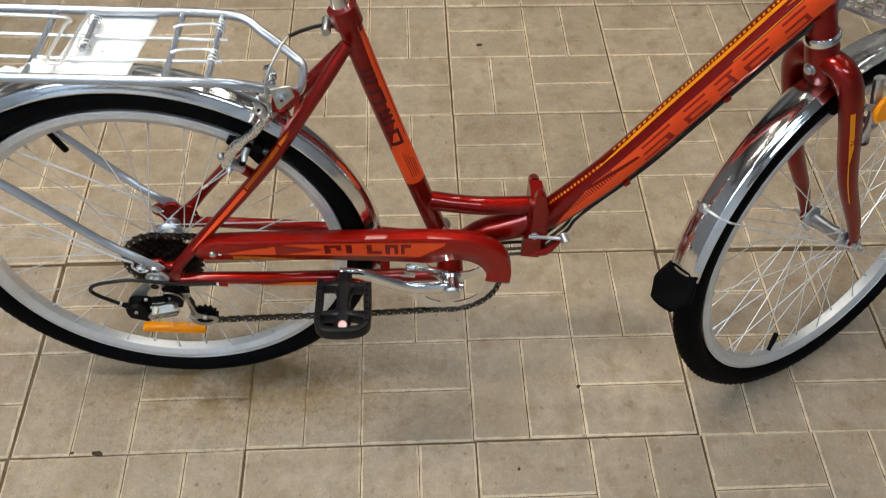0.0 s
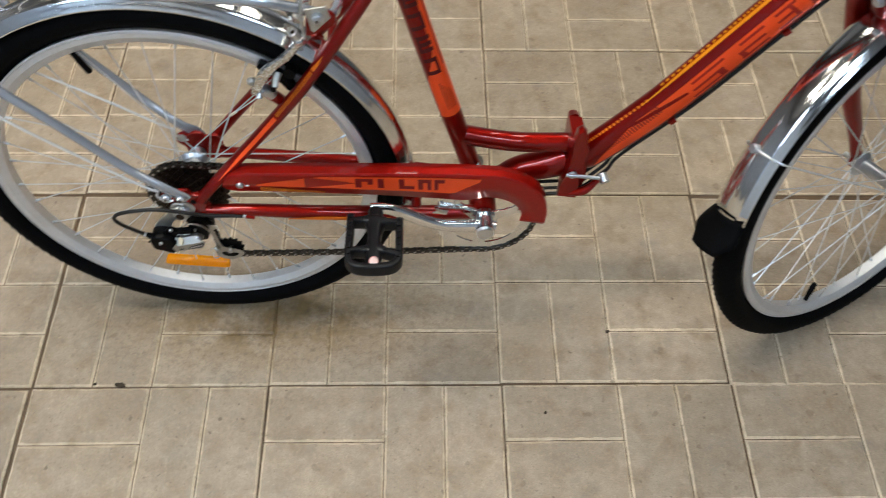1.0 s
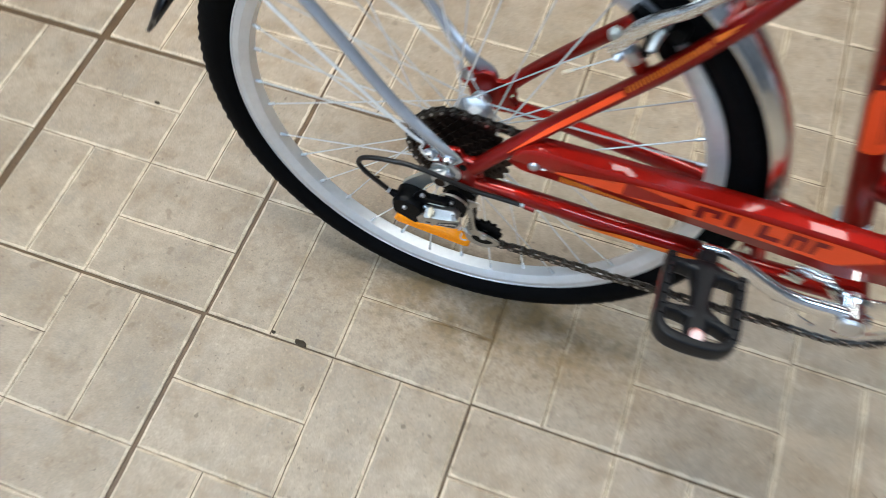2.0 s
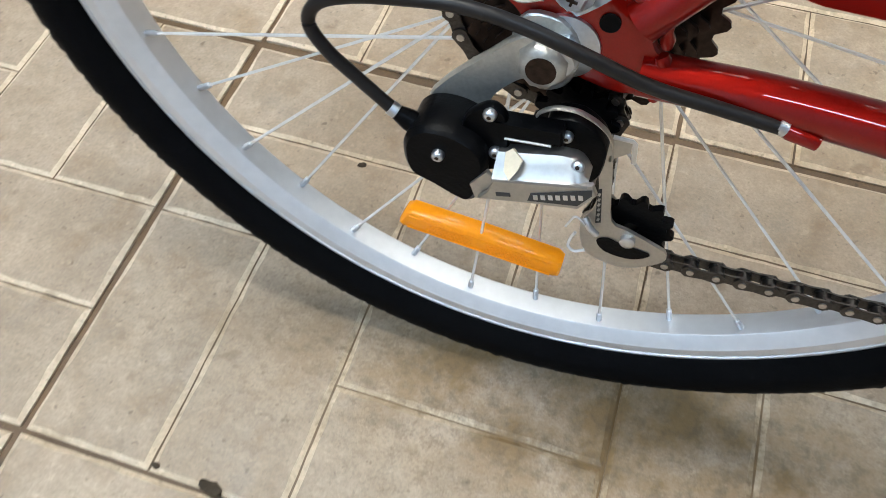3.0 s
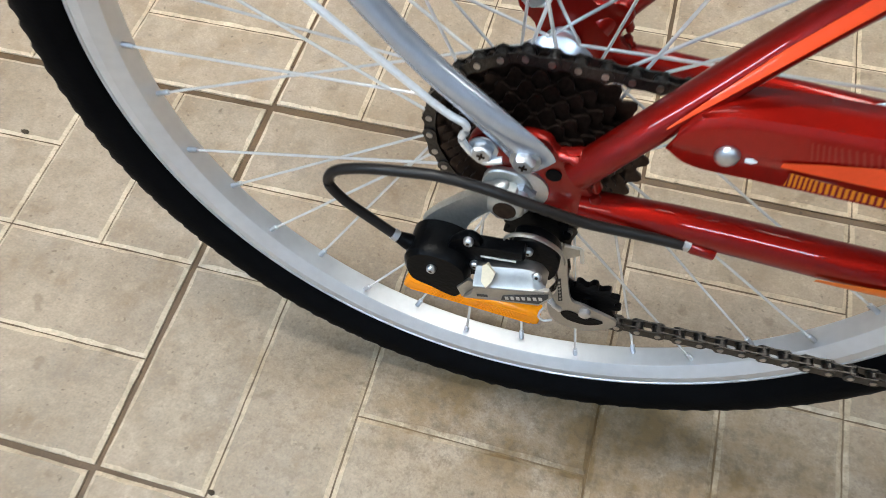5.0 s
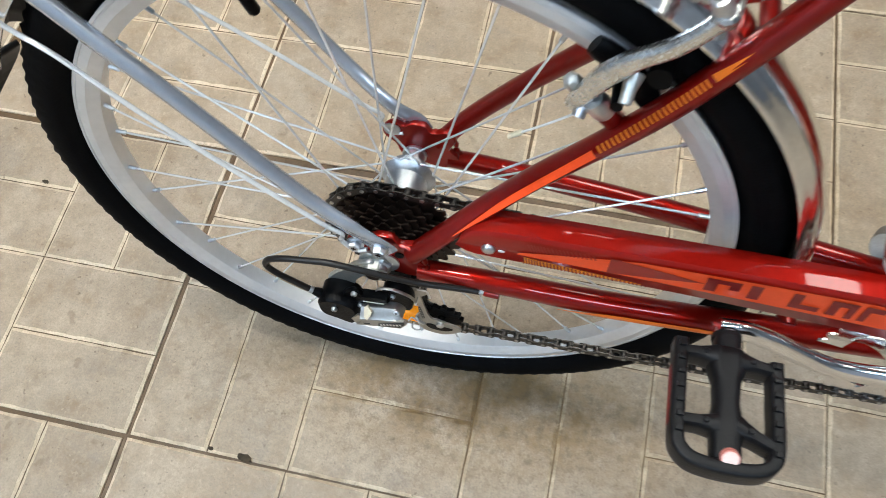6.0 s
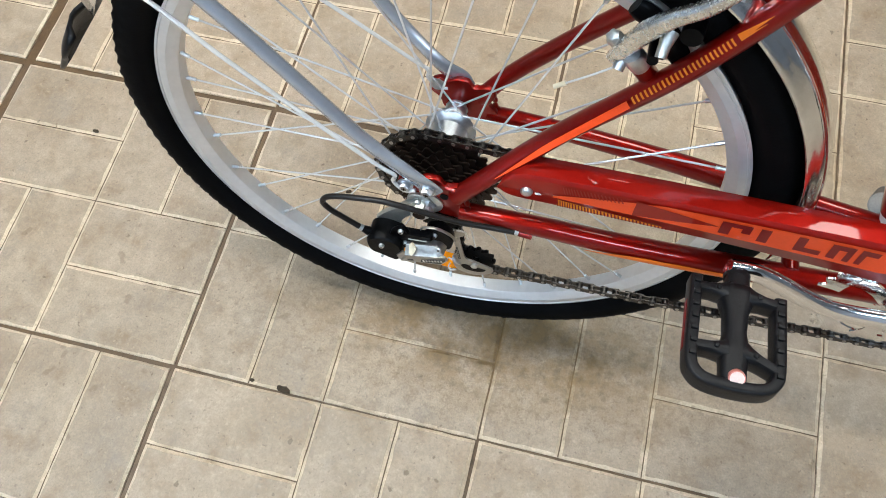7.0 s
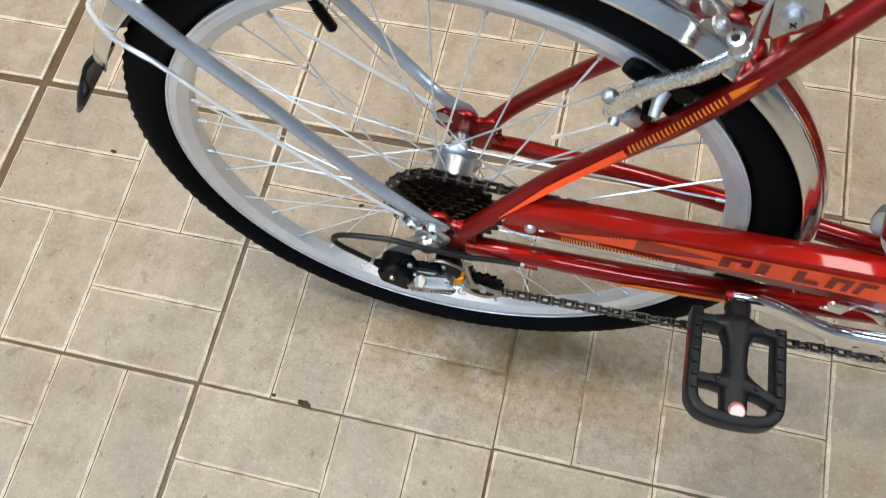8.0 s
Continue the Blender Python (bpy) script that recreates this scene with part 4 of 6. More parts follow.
part("guard_slot", prism(bmesh.new(), [(0.0960, 0.3655), (0.0990, 0.3652), (0.1010, 0.3665), (0.0985, 0.3680), (0.0955, 0.3675)], -0.0564, -0.0570), M_PAPER, guard)

# ---- sprockets and chain ----
COGS = [(28, 0.0570, -0.0240), (24, 0.0490, -0.0280), (22, 0.0450, -0.0320), (20, 0.0410, -0.0360), (18, 0.0370, -0.0395), (16, 0.0330, -0.0430), (14, 0.0290, -0.0465)]
cassette = part("cassette", lathe(bmesh.new(), [(0.020, -0.022), (0.020, -0.0485), (0.012, -0.0495), (0.012, -0.022)], 32), M_COG, bike, "dark oiled rear sprocket cluster", pose(0, 0, HUB_W))
for teeth, r, v in COGS:
    part("sprocket", gear(bmesh.new(), teeth, r, v, v + 0.0018, 0.0195), M_COG, cassette)

PL, PU = (0.046, 0.2195), (0.0100, 0.2785)


def arc(c, r, a0, a1, n, v):
    return [(c[0] + r * math.cos(radians(a0 + (a1 - a0) * k / n)), v, c[1] + r * math.sin(radians(a0 + (a1 - a0) * k / n))) for k in range(n + 1)]


CHAIN = arc(BB, 0.0768, 85, -97, 30, -0.0425) + [(0.33, -0.0445, 0.1985), (0.22, -0.046, 0.1985), (0.12, -0.047, 0.1990)]
CHAIN += arc(PL, 0.0198, -80, -215, 8, -0.0485) + arc(PU, 0.0180, -30, 60, 6, -0.044) + [(0.012, -0.034, 0.2720)]
CHAIN += arc((0, HUB_W), 0.0573, -80, -262, 26, -0.0232)
CHAIN += [(0.15, -0.030, 0.372), (0.30, -0.037, 0.363)]


def outer_link():
    bm = bmesh.new()
    for v in (-0.0034, 0.0034):
        o = [(-0.0064 - 0.0042 * math.cos(a), 0.0042 * math.sin(a)) for a in (1.2, 0.6, 0, -0.6, -1.2)] + [(0, -0.0030)] + [(0.0064 + 0.0042 * math.cos(a), 0.0042 * math.sin(a)) for a in (-1.2, -0.6, 0, 0.6, 1.2)] + [(0, 0.0030)]
        prism(bm, o, v - 0.0005, v + 0.0005)
    n = len(bm.faces)
    for x in (-0.00635, 0.00635):
        sweep(bm, [(x, -0.0045, 0), (x, 0.0045, 0)], 0.0019, 8)
    bm.faces.ensure_lookup_table()
    for f in list(bm.faces)[n:]:
        f.material_index = 1
    return bm


def inner_link():
    bm = bmesh.new()
    for v in (-0.0022, 0.0022):
        o = [(-0.0064 - 0.0042 * math.cos(a), 0.0042 * math.sin(a)) for a in (1.2, 0.6, 0, -0.6, -1.2)] + [(0, -0.0030)] + [(0.0064 + 0.0042 * math.cos(a), 0.0042 * math.sin(a)) for a in (-1.2, -0.6, 0, 0.6, 1.2)] + [(0, 0.0030)]
        prism(bm, o, v - 0.0005, v + 0.0005)
    for x in (-0.00635, 0.00635):
        sweep(bm, [(x, -0.002, 0), (x, 0.002, 0)], 0.0036, 10)
    return bm


ch = [Vector(p) for p in CHAIN] + [Vector(CHAIN[0])]
lens = np.cumsum([0] + [(b - a).length for a, b in zip(ch, ch[1:])])
count = 2 * round(lens[-1] / 0.0127 / 2)


def chain_at(s):
    s = s % lens[-1]
    j = min(int(np.searchsorted(lens, s, "right")) - 1, len(ch) - 2)
    return ch[j].lerp(ch[j + 1], (s - lens[j]) / max(lens[j + 1] - lens[j], 1e-9))


def link_pose(k):
    step = lens[-1] / count
    a, b = chain_at(k * step), chain_at((k + 1) * step)
    x = (b - a).normalized()
    y = (Vector((0, 1, 0)) - x * x.y).normalized()
    m = Matrix((x, y, x.cross(y))).transposed().to_4x4()
    m.translation = (a + b) / 2
    return m


chain = part("chain", outer_link(), (M_CHAIN, M_PIN), bike, "dark oiled roller chain", link_pose(0))
base_inv = link_pose(0).inverted()
for k in range(1, count):
    data = shared("inner_link", inner_link, M_CHAIN) if k % 2 else shared("outer_link", outer_link, (M_CHAIN, M_PIN))
    part("link", data, None, chain, m=base_inv @ link_pose(k))

# ---- rear derailleur ----


def screw(parent, c, r=0.003, h=0.003, axis=(0, -1, 0), name="screw"):
    """A domed screw head; a dark disc paints the shade of its recess."""
    c, a = Vector(c), Vector(axis).normalized()
    ob = part(name, sweep(bmesh.new(), [c, c + a * h * 0.55, c + a * h * 0.85, c + a * h], [r, r, r * 0.86, r * 0.55], 16, (0, 0, 1)), M_ZINC, parent)
    part("socket_shade", sweep(bmesh.new(), [c + a * h * 0.98, c + a * h * 1.02], r * 0.36, 6, (0, 0, 1)), M_COG, ob)
    return ob


bm = bmesh.new()
prism(bm, round_outline([(-0.020, 0.321), (-0.015, 0.332), (-0.002, 0.332), (0.006, 0.324), (0.007, 0.312), (0.003, 0.3025), (-0.006, 0.2985), (-0.015, 0.305)]), -0.0568, -0.0605, 0.0006)
hanger = part("derailleur_hanger", bm, M_DULL, bike, "zinc-plated hanger plate")
bm = bmesh.new()
sweep(bm, [(-0.0055, -0.0600, 0.3165), (-0.0055, -0.067, 0.3165), (-0.0055, -0.0700, 0.3165), (-0.0055, -0.0712, 0.3165)], [0.0104, 0.0104, 0.0094, 0.0076], 8, (0, 0, 1))
part("pivot_bolt", bm, M_DULL, hanger, "dull zinc pivot nut")
# dark disc on the nut, painted shade for its hollow
part("pivot_shade", sweep(bmesh.new(), [(-0.0055, -0.0710, 0.3165), (-0.0055, -0.0716, 0.3165)], 0.0060, 22, (0, 0, 1)), M_COG, hanger)
bm = bmesh.new()
prism(bm, round_outline([(-0.006, 0.328), (-0.017, 0.3245), (-0.0274, 0.3145), (-0.0365, 0.3055), (-0.0455, 0.2955), (-0.0500, 0.2855), (-0.030, 0.281), (-0.0255, 0.289), (-0.0230, 0.2955), (-0.0165, 0.3035), (-0.0110, 0.3075), (-0.003, 0.308)], 4), -0.0605, -0.0660, 0.0014)
der = part("derailleur", bm, M_DULL, bike, "silver and black rear derailleur")
bm = bmesh.new()
prism(bm, round_outline([(-0.050, 0.276), (-0.048, 0.285), (-0.041, 0.2905), (-0.030, 0.291), (-0.020, 0.287), (-0.015, 0.280), (-0.0145, 0.266), (-0.019, 0.254), (-0.025, 0.254), (-0.036, 0.259), (-0.047, 0.264)], 5), -0.0640, -0.0890, 0.0026)
body = part("knuckle", bm, M_BLACK, der, "black plastic knuckle", Matrix.Translation((-0.005, 0, 0)))
lug = prism(bmesh.new(), round_outline([(-0.027, 0.292), (-0.019, 0.3022), (-0.0130, 0.3026), (-0.0088, 0.296), (-0.0075, 0.276), (-0.014, 0.268), (-0.026, 0.272)], 4), -0.0765, -0.0815, 0.0012)
part("knuckle_lug", lug, M_BLACK, body)
for c, r in (((-0.034, -0.0888, 0.279), 0.0027), ((-0.0158, -0.0812, 0.2998), 0.0028), ((-0.0120, -0.0812, 0.2806), 0.0028)):
    screw(body, c, r, 0.0032)
part("stop_screw", sweep(bmesh.new(), [(-0.043, -0.084, 0.266), (-0.044, -0.087, 0.2625)], 0.0022, 10), M_ALU, body)
link = part("parallelogram_link", prism(bmesh.new(), [(-0.021, 0.2962), (0.0075, 0.2982), (0.0085, 0.2925), (-0.0145, 0.2888)], -0.0740, -0.0822, 0.0008), M_BLACK, der)
part("link_edge", sweep(bmesh.new(), [(-0.0140, -0.0824, 0.2894), (0.0045, -0.0824, 0.2910)], 0.0006, 8), M_DULL, link)
part("link_web", prism(bmesh.new(), [(-0.014, 0.2890), (0.0080, 0.2925), (0.0090, 0.2800), (-0.013, 0.2780)], -0.0700, -0.0775, 0.0006), M_COG, link)
for k in range(7):
    part("cast_mark", box(bmesh.new(), (-0.008 + 0.0022 * k, -0.0777, 0.2868 + 0.0003 * k), (0.0012, 0.0005, 0.0022)), M_BLACK, link)
bm = bmesh.new()
prism(bm, round_outline([(0.0000, 0.2880), (0.0008, 0.2940), (0.0060, 0.2962), (0.0130, 0.2968), (0.0204, 0.2925), (0.0250, 0.2866), (0.0262, 0.2762), (0.0230, 0.2640), (0.0100, 0.2660), (0.0040, 0.2770)], 2), -0.0610, -0.0715, 0.0010)
lower = part("lower_knuckle", bm, M_BLACK, der, "black lower knuckle")
screw(lower, (0.0092, -0.0722, 0.2890), 0.0027, 0.0028)
part("knuckle_spring", sweep(bmesh.new(), [(0.0020, -0.0735, 0.2925), (0.0055, -0.0765, 0.2855), (0.0085, -0.0800, 0.2790)], 0.0009, 8), M_COG, lower)
bm = bmesh.new()
rows = []
for i in range(17):
    q = i / 16
    u0 = -0.0155 + 0.0375 * q
    end = max(0, q - 0.80) / 0.20
    top = 0.2845 + 0.0060 * min(1, q * 1.5) - 0.0075 * end * end
    bottom = 0.2752 + 0.0090 * q
    mid = 0.55 * top + 0.45 * bottom
    rows.append([bm.verts.new(p) for p in ((u0, -0.0770, top - 0.003), (u0, -0.0835, top - 0.0004), (u0, -0.0855, top), (u0, -0.0892, mid + 0.0012), (u0, -0.0920, 0.35 * mid + 0.65 * bottom), (u0, -0.0932, bottom + 0.0012), (u0, -0.0935, bottom), (u0, -0.0880, bottom - 0.001))])
for x, y in zip(rows, rows[1:]):
    for k in range(7):
        bm.faces.new((x[k], x[k + 1], y[k + 1], y[k]))
bm.faces.new(rows[0])
bm.faces.new(rows[-1])
cover = part("link_cover", bm, M_SATIN, der, "satin silver link cover")
plate = part("cover_band", prism(bmesh.new(), [(-0.0166, 0.2680), (-0.0147, 0.2757), (0.0240, 0.2858), (0.0264, 0.2809), (0.0205, 0.2712), (0.0001, 0.2674), (-0.0205, 0.2628)], -0.0905, -0.0930, 0.0004), M_STAMP, cover)
part("cover_wing", prism(bmesh.new(), [(-0.0250, 0.2668), (-0.0183, 0.2767), (-0.0152, 0.2735), (-0.0162, 0.2650), (-0.0221, 0.2588)], -0.0880, -0.0902, 0.0004), M_STAMP, cover)
part("name_plate", prism(bmesh.new(), [(0.0009, 0.2736), (0.0242, 0.2838), (0.0246, 0.2807), (0.0200, 0.2732), (0.0002, 0.2692)], -0.0926, -0.0934), M_INK, cover, "dark name plate with pale letter shapes")
for k in range(7):
    part("letter_shape", box(bmesh.new(), (0.0032 + k * 0.0029, -0.0935, 0.2724 + 0.00100 * k), (0.0018, 0.0004, 0.0025), Matrix.Rotation(radians(-14), 4, "Y")), M_ALU, cover)
part("letter_shape", box(bmesh.new(), (-0.0100, -0.0931, 0.2691), (0.0060, 0.0004, 0.0020), Matrix.Rotation(radians(-14), 4, "Y")), M_INK, cover)
screw(cover, (0.0165, -0.0868, 0.2880), 0.0027, 0.0020, (0, -0.85, 0.5))
bm = bmesh.new()
lid = [(-0.0123, -0.0855, 0.2850), (-0.0096, -0.0855, 0.2878), (-0.0046, -0.0895, 0.2864), (-0.0053, -0.0935, 0.2850), (-0.0082, -0.0945, 0.2790), (-0.0109, -0.0935, 0.2825)]
up, down = [bm.verts.new(Vector(p) + Vector((0, -0.0006, 0.0010))) for p in lid], [bm.verts.new(Vector(p) + Vector((0, 0.0030, -0.0020))) for p in lid]
bm.faces.new(up)
bm.faces.new(down)
for k in range(6):
    bm.faces.new((up[k], up[(k + 1) % 6], down[(k + 1) % 6], down[k]))
part("cover_tab", bm, M_CREAM, cover, "cream plastic tab")
bm = bmesh.new()
prism(bm, round_outline([(0.0217, 0.2793), (0.0272, 0.2775), (0.0318, 0.2520), (0.0364, 0.2290), (0.0446, 0.2253), (0.0588, 0.2193), (0.0648, 0.2160), (0.0650, 0.2092), (0.0546, 0.2005), (0.0442, 0.1974), (0.0296, 0.2017), (0.0238, 0.2135), (0.0227, 0.2272), (0.0265, 0.2335), (0.0268, 0.2483), (0.0230, 0.2650)], 3), -0.0560, -0.0580, 0.0004)
cage = part("cage_plate", bm, M_STAMP, der, "dull silver stamped cage plate")
tube("cage_hoop", [(-0.0036, -0.0740, 0.2900), (-0.0040, -0.0740, 0.2945), (-0.0030, -0.0740, 0.2990), (0.0020, -0.0740, 0.3028), (0.0075, -0.0740, 0.3040), (0.0130, -0.0740, 0.3036), (0.0206, -0.0738, 0.2998), (0.0259, -0.0725, 0.2930), (0.0286, -0.0690, 0.2800), (0.0280, -0.0620, 0.2720)], (0.0006, 0.0015), M_STAMP, cage, "", 8, up=(0, 1, 0))
bm = bmesh.new()
prism(bm, round_outline([(0.004, 0.280), (0.015, 0.280), (0.023, 0.260), (0.030, 0.236), (0.040, 0.226), (0.052, 0.221), (0.056, 0.212), (0.049, 0.205), (0.036, 0.207), (0.026, 0.222), (0.012, 0.258), (0.002, 0.268)], 3), -0.0440, -0.0425, 0.0004)
part("cage_plate", bm, M_STAMP, der)
part("cage_window", prism(bmesh.new(), round_outline([(0.0320, 0.2139), (0.0368, 0.2174), (0.0438, 0.2154), (0.0574, 0.2135), (0.0557, 0.2092), (0.0482, 0.2059), (0.0370, 0.2074)], 3), -0.0582, -0.0585), M_BLACK, cage)
part("cage_print", prism(bmesh.new(), [(0.0264, 0.2479), (0.0282, 0.2492), (0.0317, 0.2271), (0.0293, 0.2258)], -0.0582, -0.0585), M_INK, cage)
for k in range(6):
    part("letter_shape", box(bmesh.new(), (0.0277 + 0.00050 * k, -0.0587, 0.2455 - 0.0033 * k), (0.0011, 0.0003, 0.0020), Matrix.Rotation(radians(9), 4, "Y")), M_STAMP, cage)
for c in (PU, PL):
    p = part("pulley", gear(bmesh.new(), 13, 0.0165 if c == PU else 0.0182, -0.0512, -0.0472, 0.004, 0.0030), M_BLACK, der, "black toothed pulley", pose(c[0], 0, c[1]))
    part("pulley_bolt", sweep(bmesh.new(), [(0, -0.0565, 0), (0, -0.0605, 0), (0, -0.0612, 0)], [0.0036, 0.0036, 0.0026], 14, (0, 0, 1)), M_ALU, p)
tube("return_spring", [(0.0165, -0.062, 0.2225), (0.0194, -0.062, 0.2305), (0.0225, -0.062, 0.2296), (0.0251, -0.063, 0.2279)], 0.0006, M_SPOKE, der, "", 8)
tube("spring_hook", [(0.0215, -0.062, 0.2200), (0.0200, -0.062, 0.2150), (0.0198, -0.062, 0.2090), (0.0232, -0.062, 0.2062), (0.0278, -0.062, 0.2088)], 0.0008, M_SPOKE, der, "", 8)
tube("spring_stop", [(0.0240, -0.0595, 0.2290), (0.0275, -0.062, 0.2255), (0.0312, -0.0615, 0.2216)], 0.0017, M_ALU, der, "", 10, straight=True)
part("cage_tab", prism(bmesh.new(), [(0.0262, 0.2807), (0.0352, 0.2802), (0.0357, 0.2735), (0.0315, 0.2700), (0.0290, 0.2677)], -0.0566, -0.0578, 0.0003), M_STAMP, der)
tube("tab_fold", [(0.0270, -0.0580, 0.2806), (0.0352, -0.0580, 0.2804), (0.0363, -0.0582, 0.2798), (0.0379, -0.0582, 0.2686)], (0.0006, 0.0012), M_ALU, der, "", 8, straight=True)
tube("cable_ferrule", [(-0.049, -0.079, 0.281), (-0.055, -0.0795, 0.2845), (-0.060, -0.080, 0.2875)], [0.0050, 0.0046, 0.0032], M_BLACK, der, "", 12, straight=True)
part("ferrule_ring", sweep(bmesh.new(), [(-0.0600, -0.080, 0.2877), (-0.0628, -0.080, 0.2896)], 0.0033, 16), M_ZINC, der)
tube("shift_cable", [(-0.061, -0.080, 0.2883), (-0.076, -0.081, 0.302), (-0.087, -0.082, 0.313), (-0.0935, -0.082, 0.324), (-0.089, -0.082, 0.334), (-0.075, -0.082, 0.340), (-0.056, -0.082, 0.3435), (-0.036, -0.0815, 0.345), (-0.014, -0.081, 0.342), (0.010, -0.078, 0.333), (0.034, -0.073, 0.322), (0.060, -0.068, 0.315), (0.086, -0.064, 0.309)],
     0.0028, M_CABLE, bike, "black looped shift cable sleeve", 12)
part("cable_stop", sweep(bmesh.new(), [(0.085, -0.063, 0.309), (0.088, -0.063, 0.3078), (0.099, -0.0625, 0.305)], [0.0028, 0.0036, 0.0034], 14), M_RED, bike, "red brazed cable stop")
part("cable_end", sweep(bmesh.new(), [(0.0825, -0.0640, 0.3102), (0.0860, -0.0637, 0.3090)], 0.0033, 12), M_ALU, bike)

# ---- rear mudguard, rack, stays ----


def mudguard(a0, a1, r, half, depth, m, label, steps=56, flare=0.0):
    """A thin arched strip over the wheel from angle a0 to a1, with rolled edges."""
    bm = bmesh.new()
    rows = []
    for i in range(steps + 1):
        a = radians(a0 + (a1 - a0) * i / steps)
        row = []
        for k in range(25):
            t = -1 + 2 * k / 24
            v = half * math.sin(t * 1.35) / math.sin(1.35)
            out = min(max((math.degrees(a) - 105) / 55, 0), 1)
            rr = r + flare * out * out * (3 - 2 * out) - depth * (1 - math.cos(t * 1.35)) / (1 - math.cos(1.35))
            rr += 0.0016 * math.exp(-((abs(t) - 0.52) / 0.10) ** 2) - 0.0010 * math.exp(-((abs(t) - 0.74) / 0.08) ** 2)
            if abs(t) > 0.95:
                rr += 0.001
            row.append(bm.verts.new((rr * math.cos(a), v, rr * math.sin(a))))
        rows.append(row)
    for x, y in zip(rows, rows[1:]):
        for k in range(24):
            bm.faces.new((x[k], x[k + 1], y[k + 1], y[k]))
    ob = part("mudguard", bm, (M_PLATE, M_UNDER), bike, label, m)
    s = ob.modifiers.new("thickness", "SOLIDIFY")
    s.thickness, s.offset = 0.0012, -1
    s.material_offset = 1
    return ob


FEND_R = 0.335
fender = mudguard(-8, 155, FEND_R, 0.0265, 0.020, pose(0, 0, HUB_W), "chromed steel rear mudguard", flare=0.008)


def mud_flap(parent, angle, r, half, length, m):
    """A rubber flap that flares out below a mudguard's end."""
    bm = bmesh.new()
    rows = []
    for i in range(9):
        q = i / 8
        a = radians(angle)
        c = Vector((r * math.cos(a), 0, r * math.sin(a)))
        d = Vector((-math.sin(a), 0, math.cos(a)))
        out = Vector((math.cos(a), 0, math.sin(a)))
        h = half * (1 + 0.42 * math.sin(min(1, q * 1.25) * 1.9)) * (1 - 0.42 * max(0, q - 0.6) / 0.4)
        row = []
        for k in range(9):
            t = -1 + 2 * k / 8
            row.append(bm.verts.new(c + d * (length * q - 0) + out * (0.004 + 0.018 * q * q - 0.012 * t * t * (1 - q * 0.6)) + Vector((0, h * t, 0))))
        rows.append(row)
    for x, y in zip(rows, rows[1:]):
        for k in range(8):
            bm.faces.new((x[k], x[k + 1], y[k + 1], y[k]))
    ob = part("mud_flap", bm, M_RUBBER, parent, "black rubber mud flap", m)
    s = ob.modifiers.new("thickness", "SOLIDIFY")
    s.thickness, s.offset = 0.003, 0
    return ob


bm = bmesh.new()
rows = []
for i in range(11):
    q = i / 10
    c = Vector((-0.324, 0, 0.108)).lerp(Vector((-0.386, 0, 0.025)), q)
    half = 0.0340 * (1 - q) ** 0.75 * (0.80 + 0.45 * math.sin(min(1, q * 1.6) * 3.1)) + 0.0012
    rows.append([bm.verts.new(c + Vector((-0.016 * (1 - t * t) * (1 - 0.7 * q), half * t, -0.002 * (1 - t * t)))) for t in (-1, -0.55, -0.12, 0.12, 0.55, 1)])
for x, y in zip(rows, rows[1:]):
    for k in range(5):
        bm.faces.new((x[k], x[k + 1], y[k + 1], y[k]))
flap = part("mud_flap", bm, M_PEDAL, fender, "black rubber pointed mud flap")
sol = flap.modifiers.new("thickness", "SOLIDIFY")
sol.thickness, sol.offset = 0.004, 0
bm = bmesh.new()
ax = Vector((0.56, 0, 0.83))
for v in (-0.018, 0.0):
    c = Vector((0.190 + (v + 0.018) * 0.3, v, 0.5985 + (v + 0.018) * 0.55))
    sweep(bm, [c - ax * 0.002, c + ax * 0.0005], 0.0078, 20, (0, 1, 0))
part("mudguard_bracket", bm, M_DULL, bike, "rounded zinc mudguard bracket")
for v in (-0.018, 0.0):
    c = Vector((0.190 + (v + 0.018) * 0.3, v, 0.5985 + (v + 0.018) * 0.55))
    part("bracket_rivet", sweep(bmesh.new(), [c, c + ax * 0.0030, c + ax * 0.0040], [0.0042, 0.0040, 0.0020], 14, (0, 1, 0)), M_ZINC, bike)

ASKEW["on"] = True
RAIL_V = 0.070
rail = [(-0.42, -0.060, 0.712), (-0.40, -RAIL_V, 0.710), (-0.20, -RAIL_V, 0.698), (0.0, -RAIL_V, 0.687), (0.145, -RAIL_V, 0.679), (0.190, -0.059, 0.664), (0.228, -0.042, 0.643), (0.239, -0.029, 0.637), (0.242, 0.0, 0.635), (0.240, 0.024, 0.637), (0.228, 0.036, 0.643), (0.190, 0.058, 0.664), (0.145, RAIL_V + 0.008, 0.679), (0.0, RAIL_V + 0.008, 0.687), (-0.20, RAIL_V + 0.008, 0.698), (-0.40, RAIL_V + 0.008, 0.710), (-0.42, 0.060, 0.712)]
rack = tube("rear_rack", rail, 0.0062, M_SILVER, bike, "silver-grey tubular rear rack", 14, 6, closed=True)
for u in (-0.36, -0.218, -0.073, 0.086, 0.137):
    w = 0.687 - 0.058 * u
    tube("cross_bar", [(u, -RAIL_V, w - 0.001), (u, 0, w - 0.003), (u, RAIL_V + 0.008, w - 0.001)], 0.0042, M_SILVER, rack, "", 10)
for v in (-0.024, 0.024):
    tube("length_wire", [(-0.36, v, 0.705), (-0.05, v, 0.687), (0.150, v, 0.676)], 0.0022, M_SPOKE, rack, "", 8)
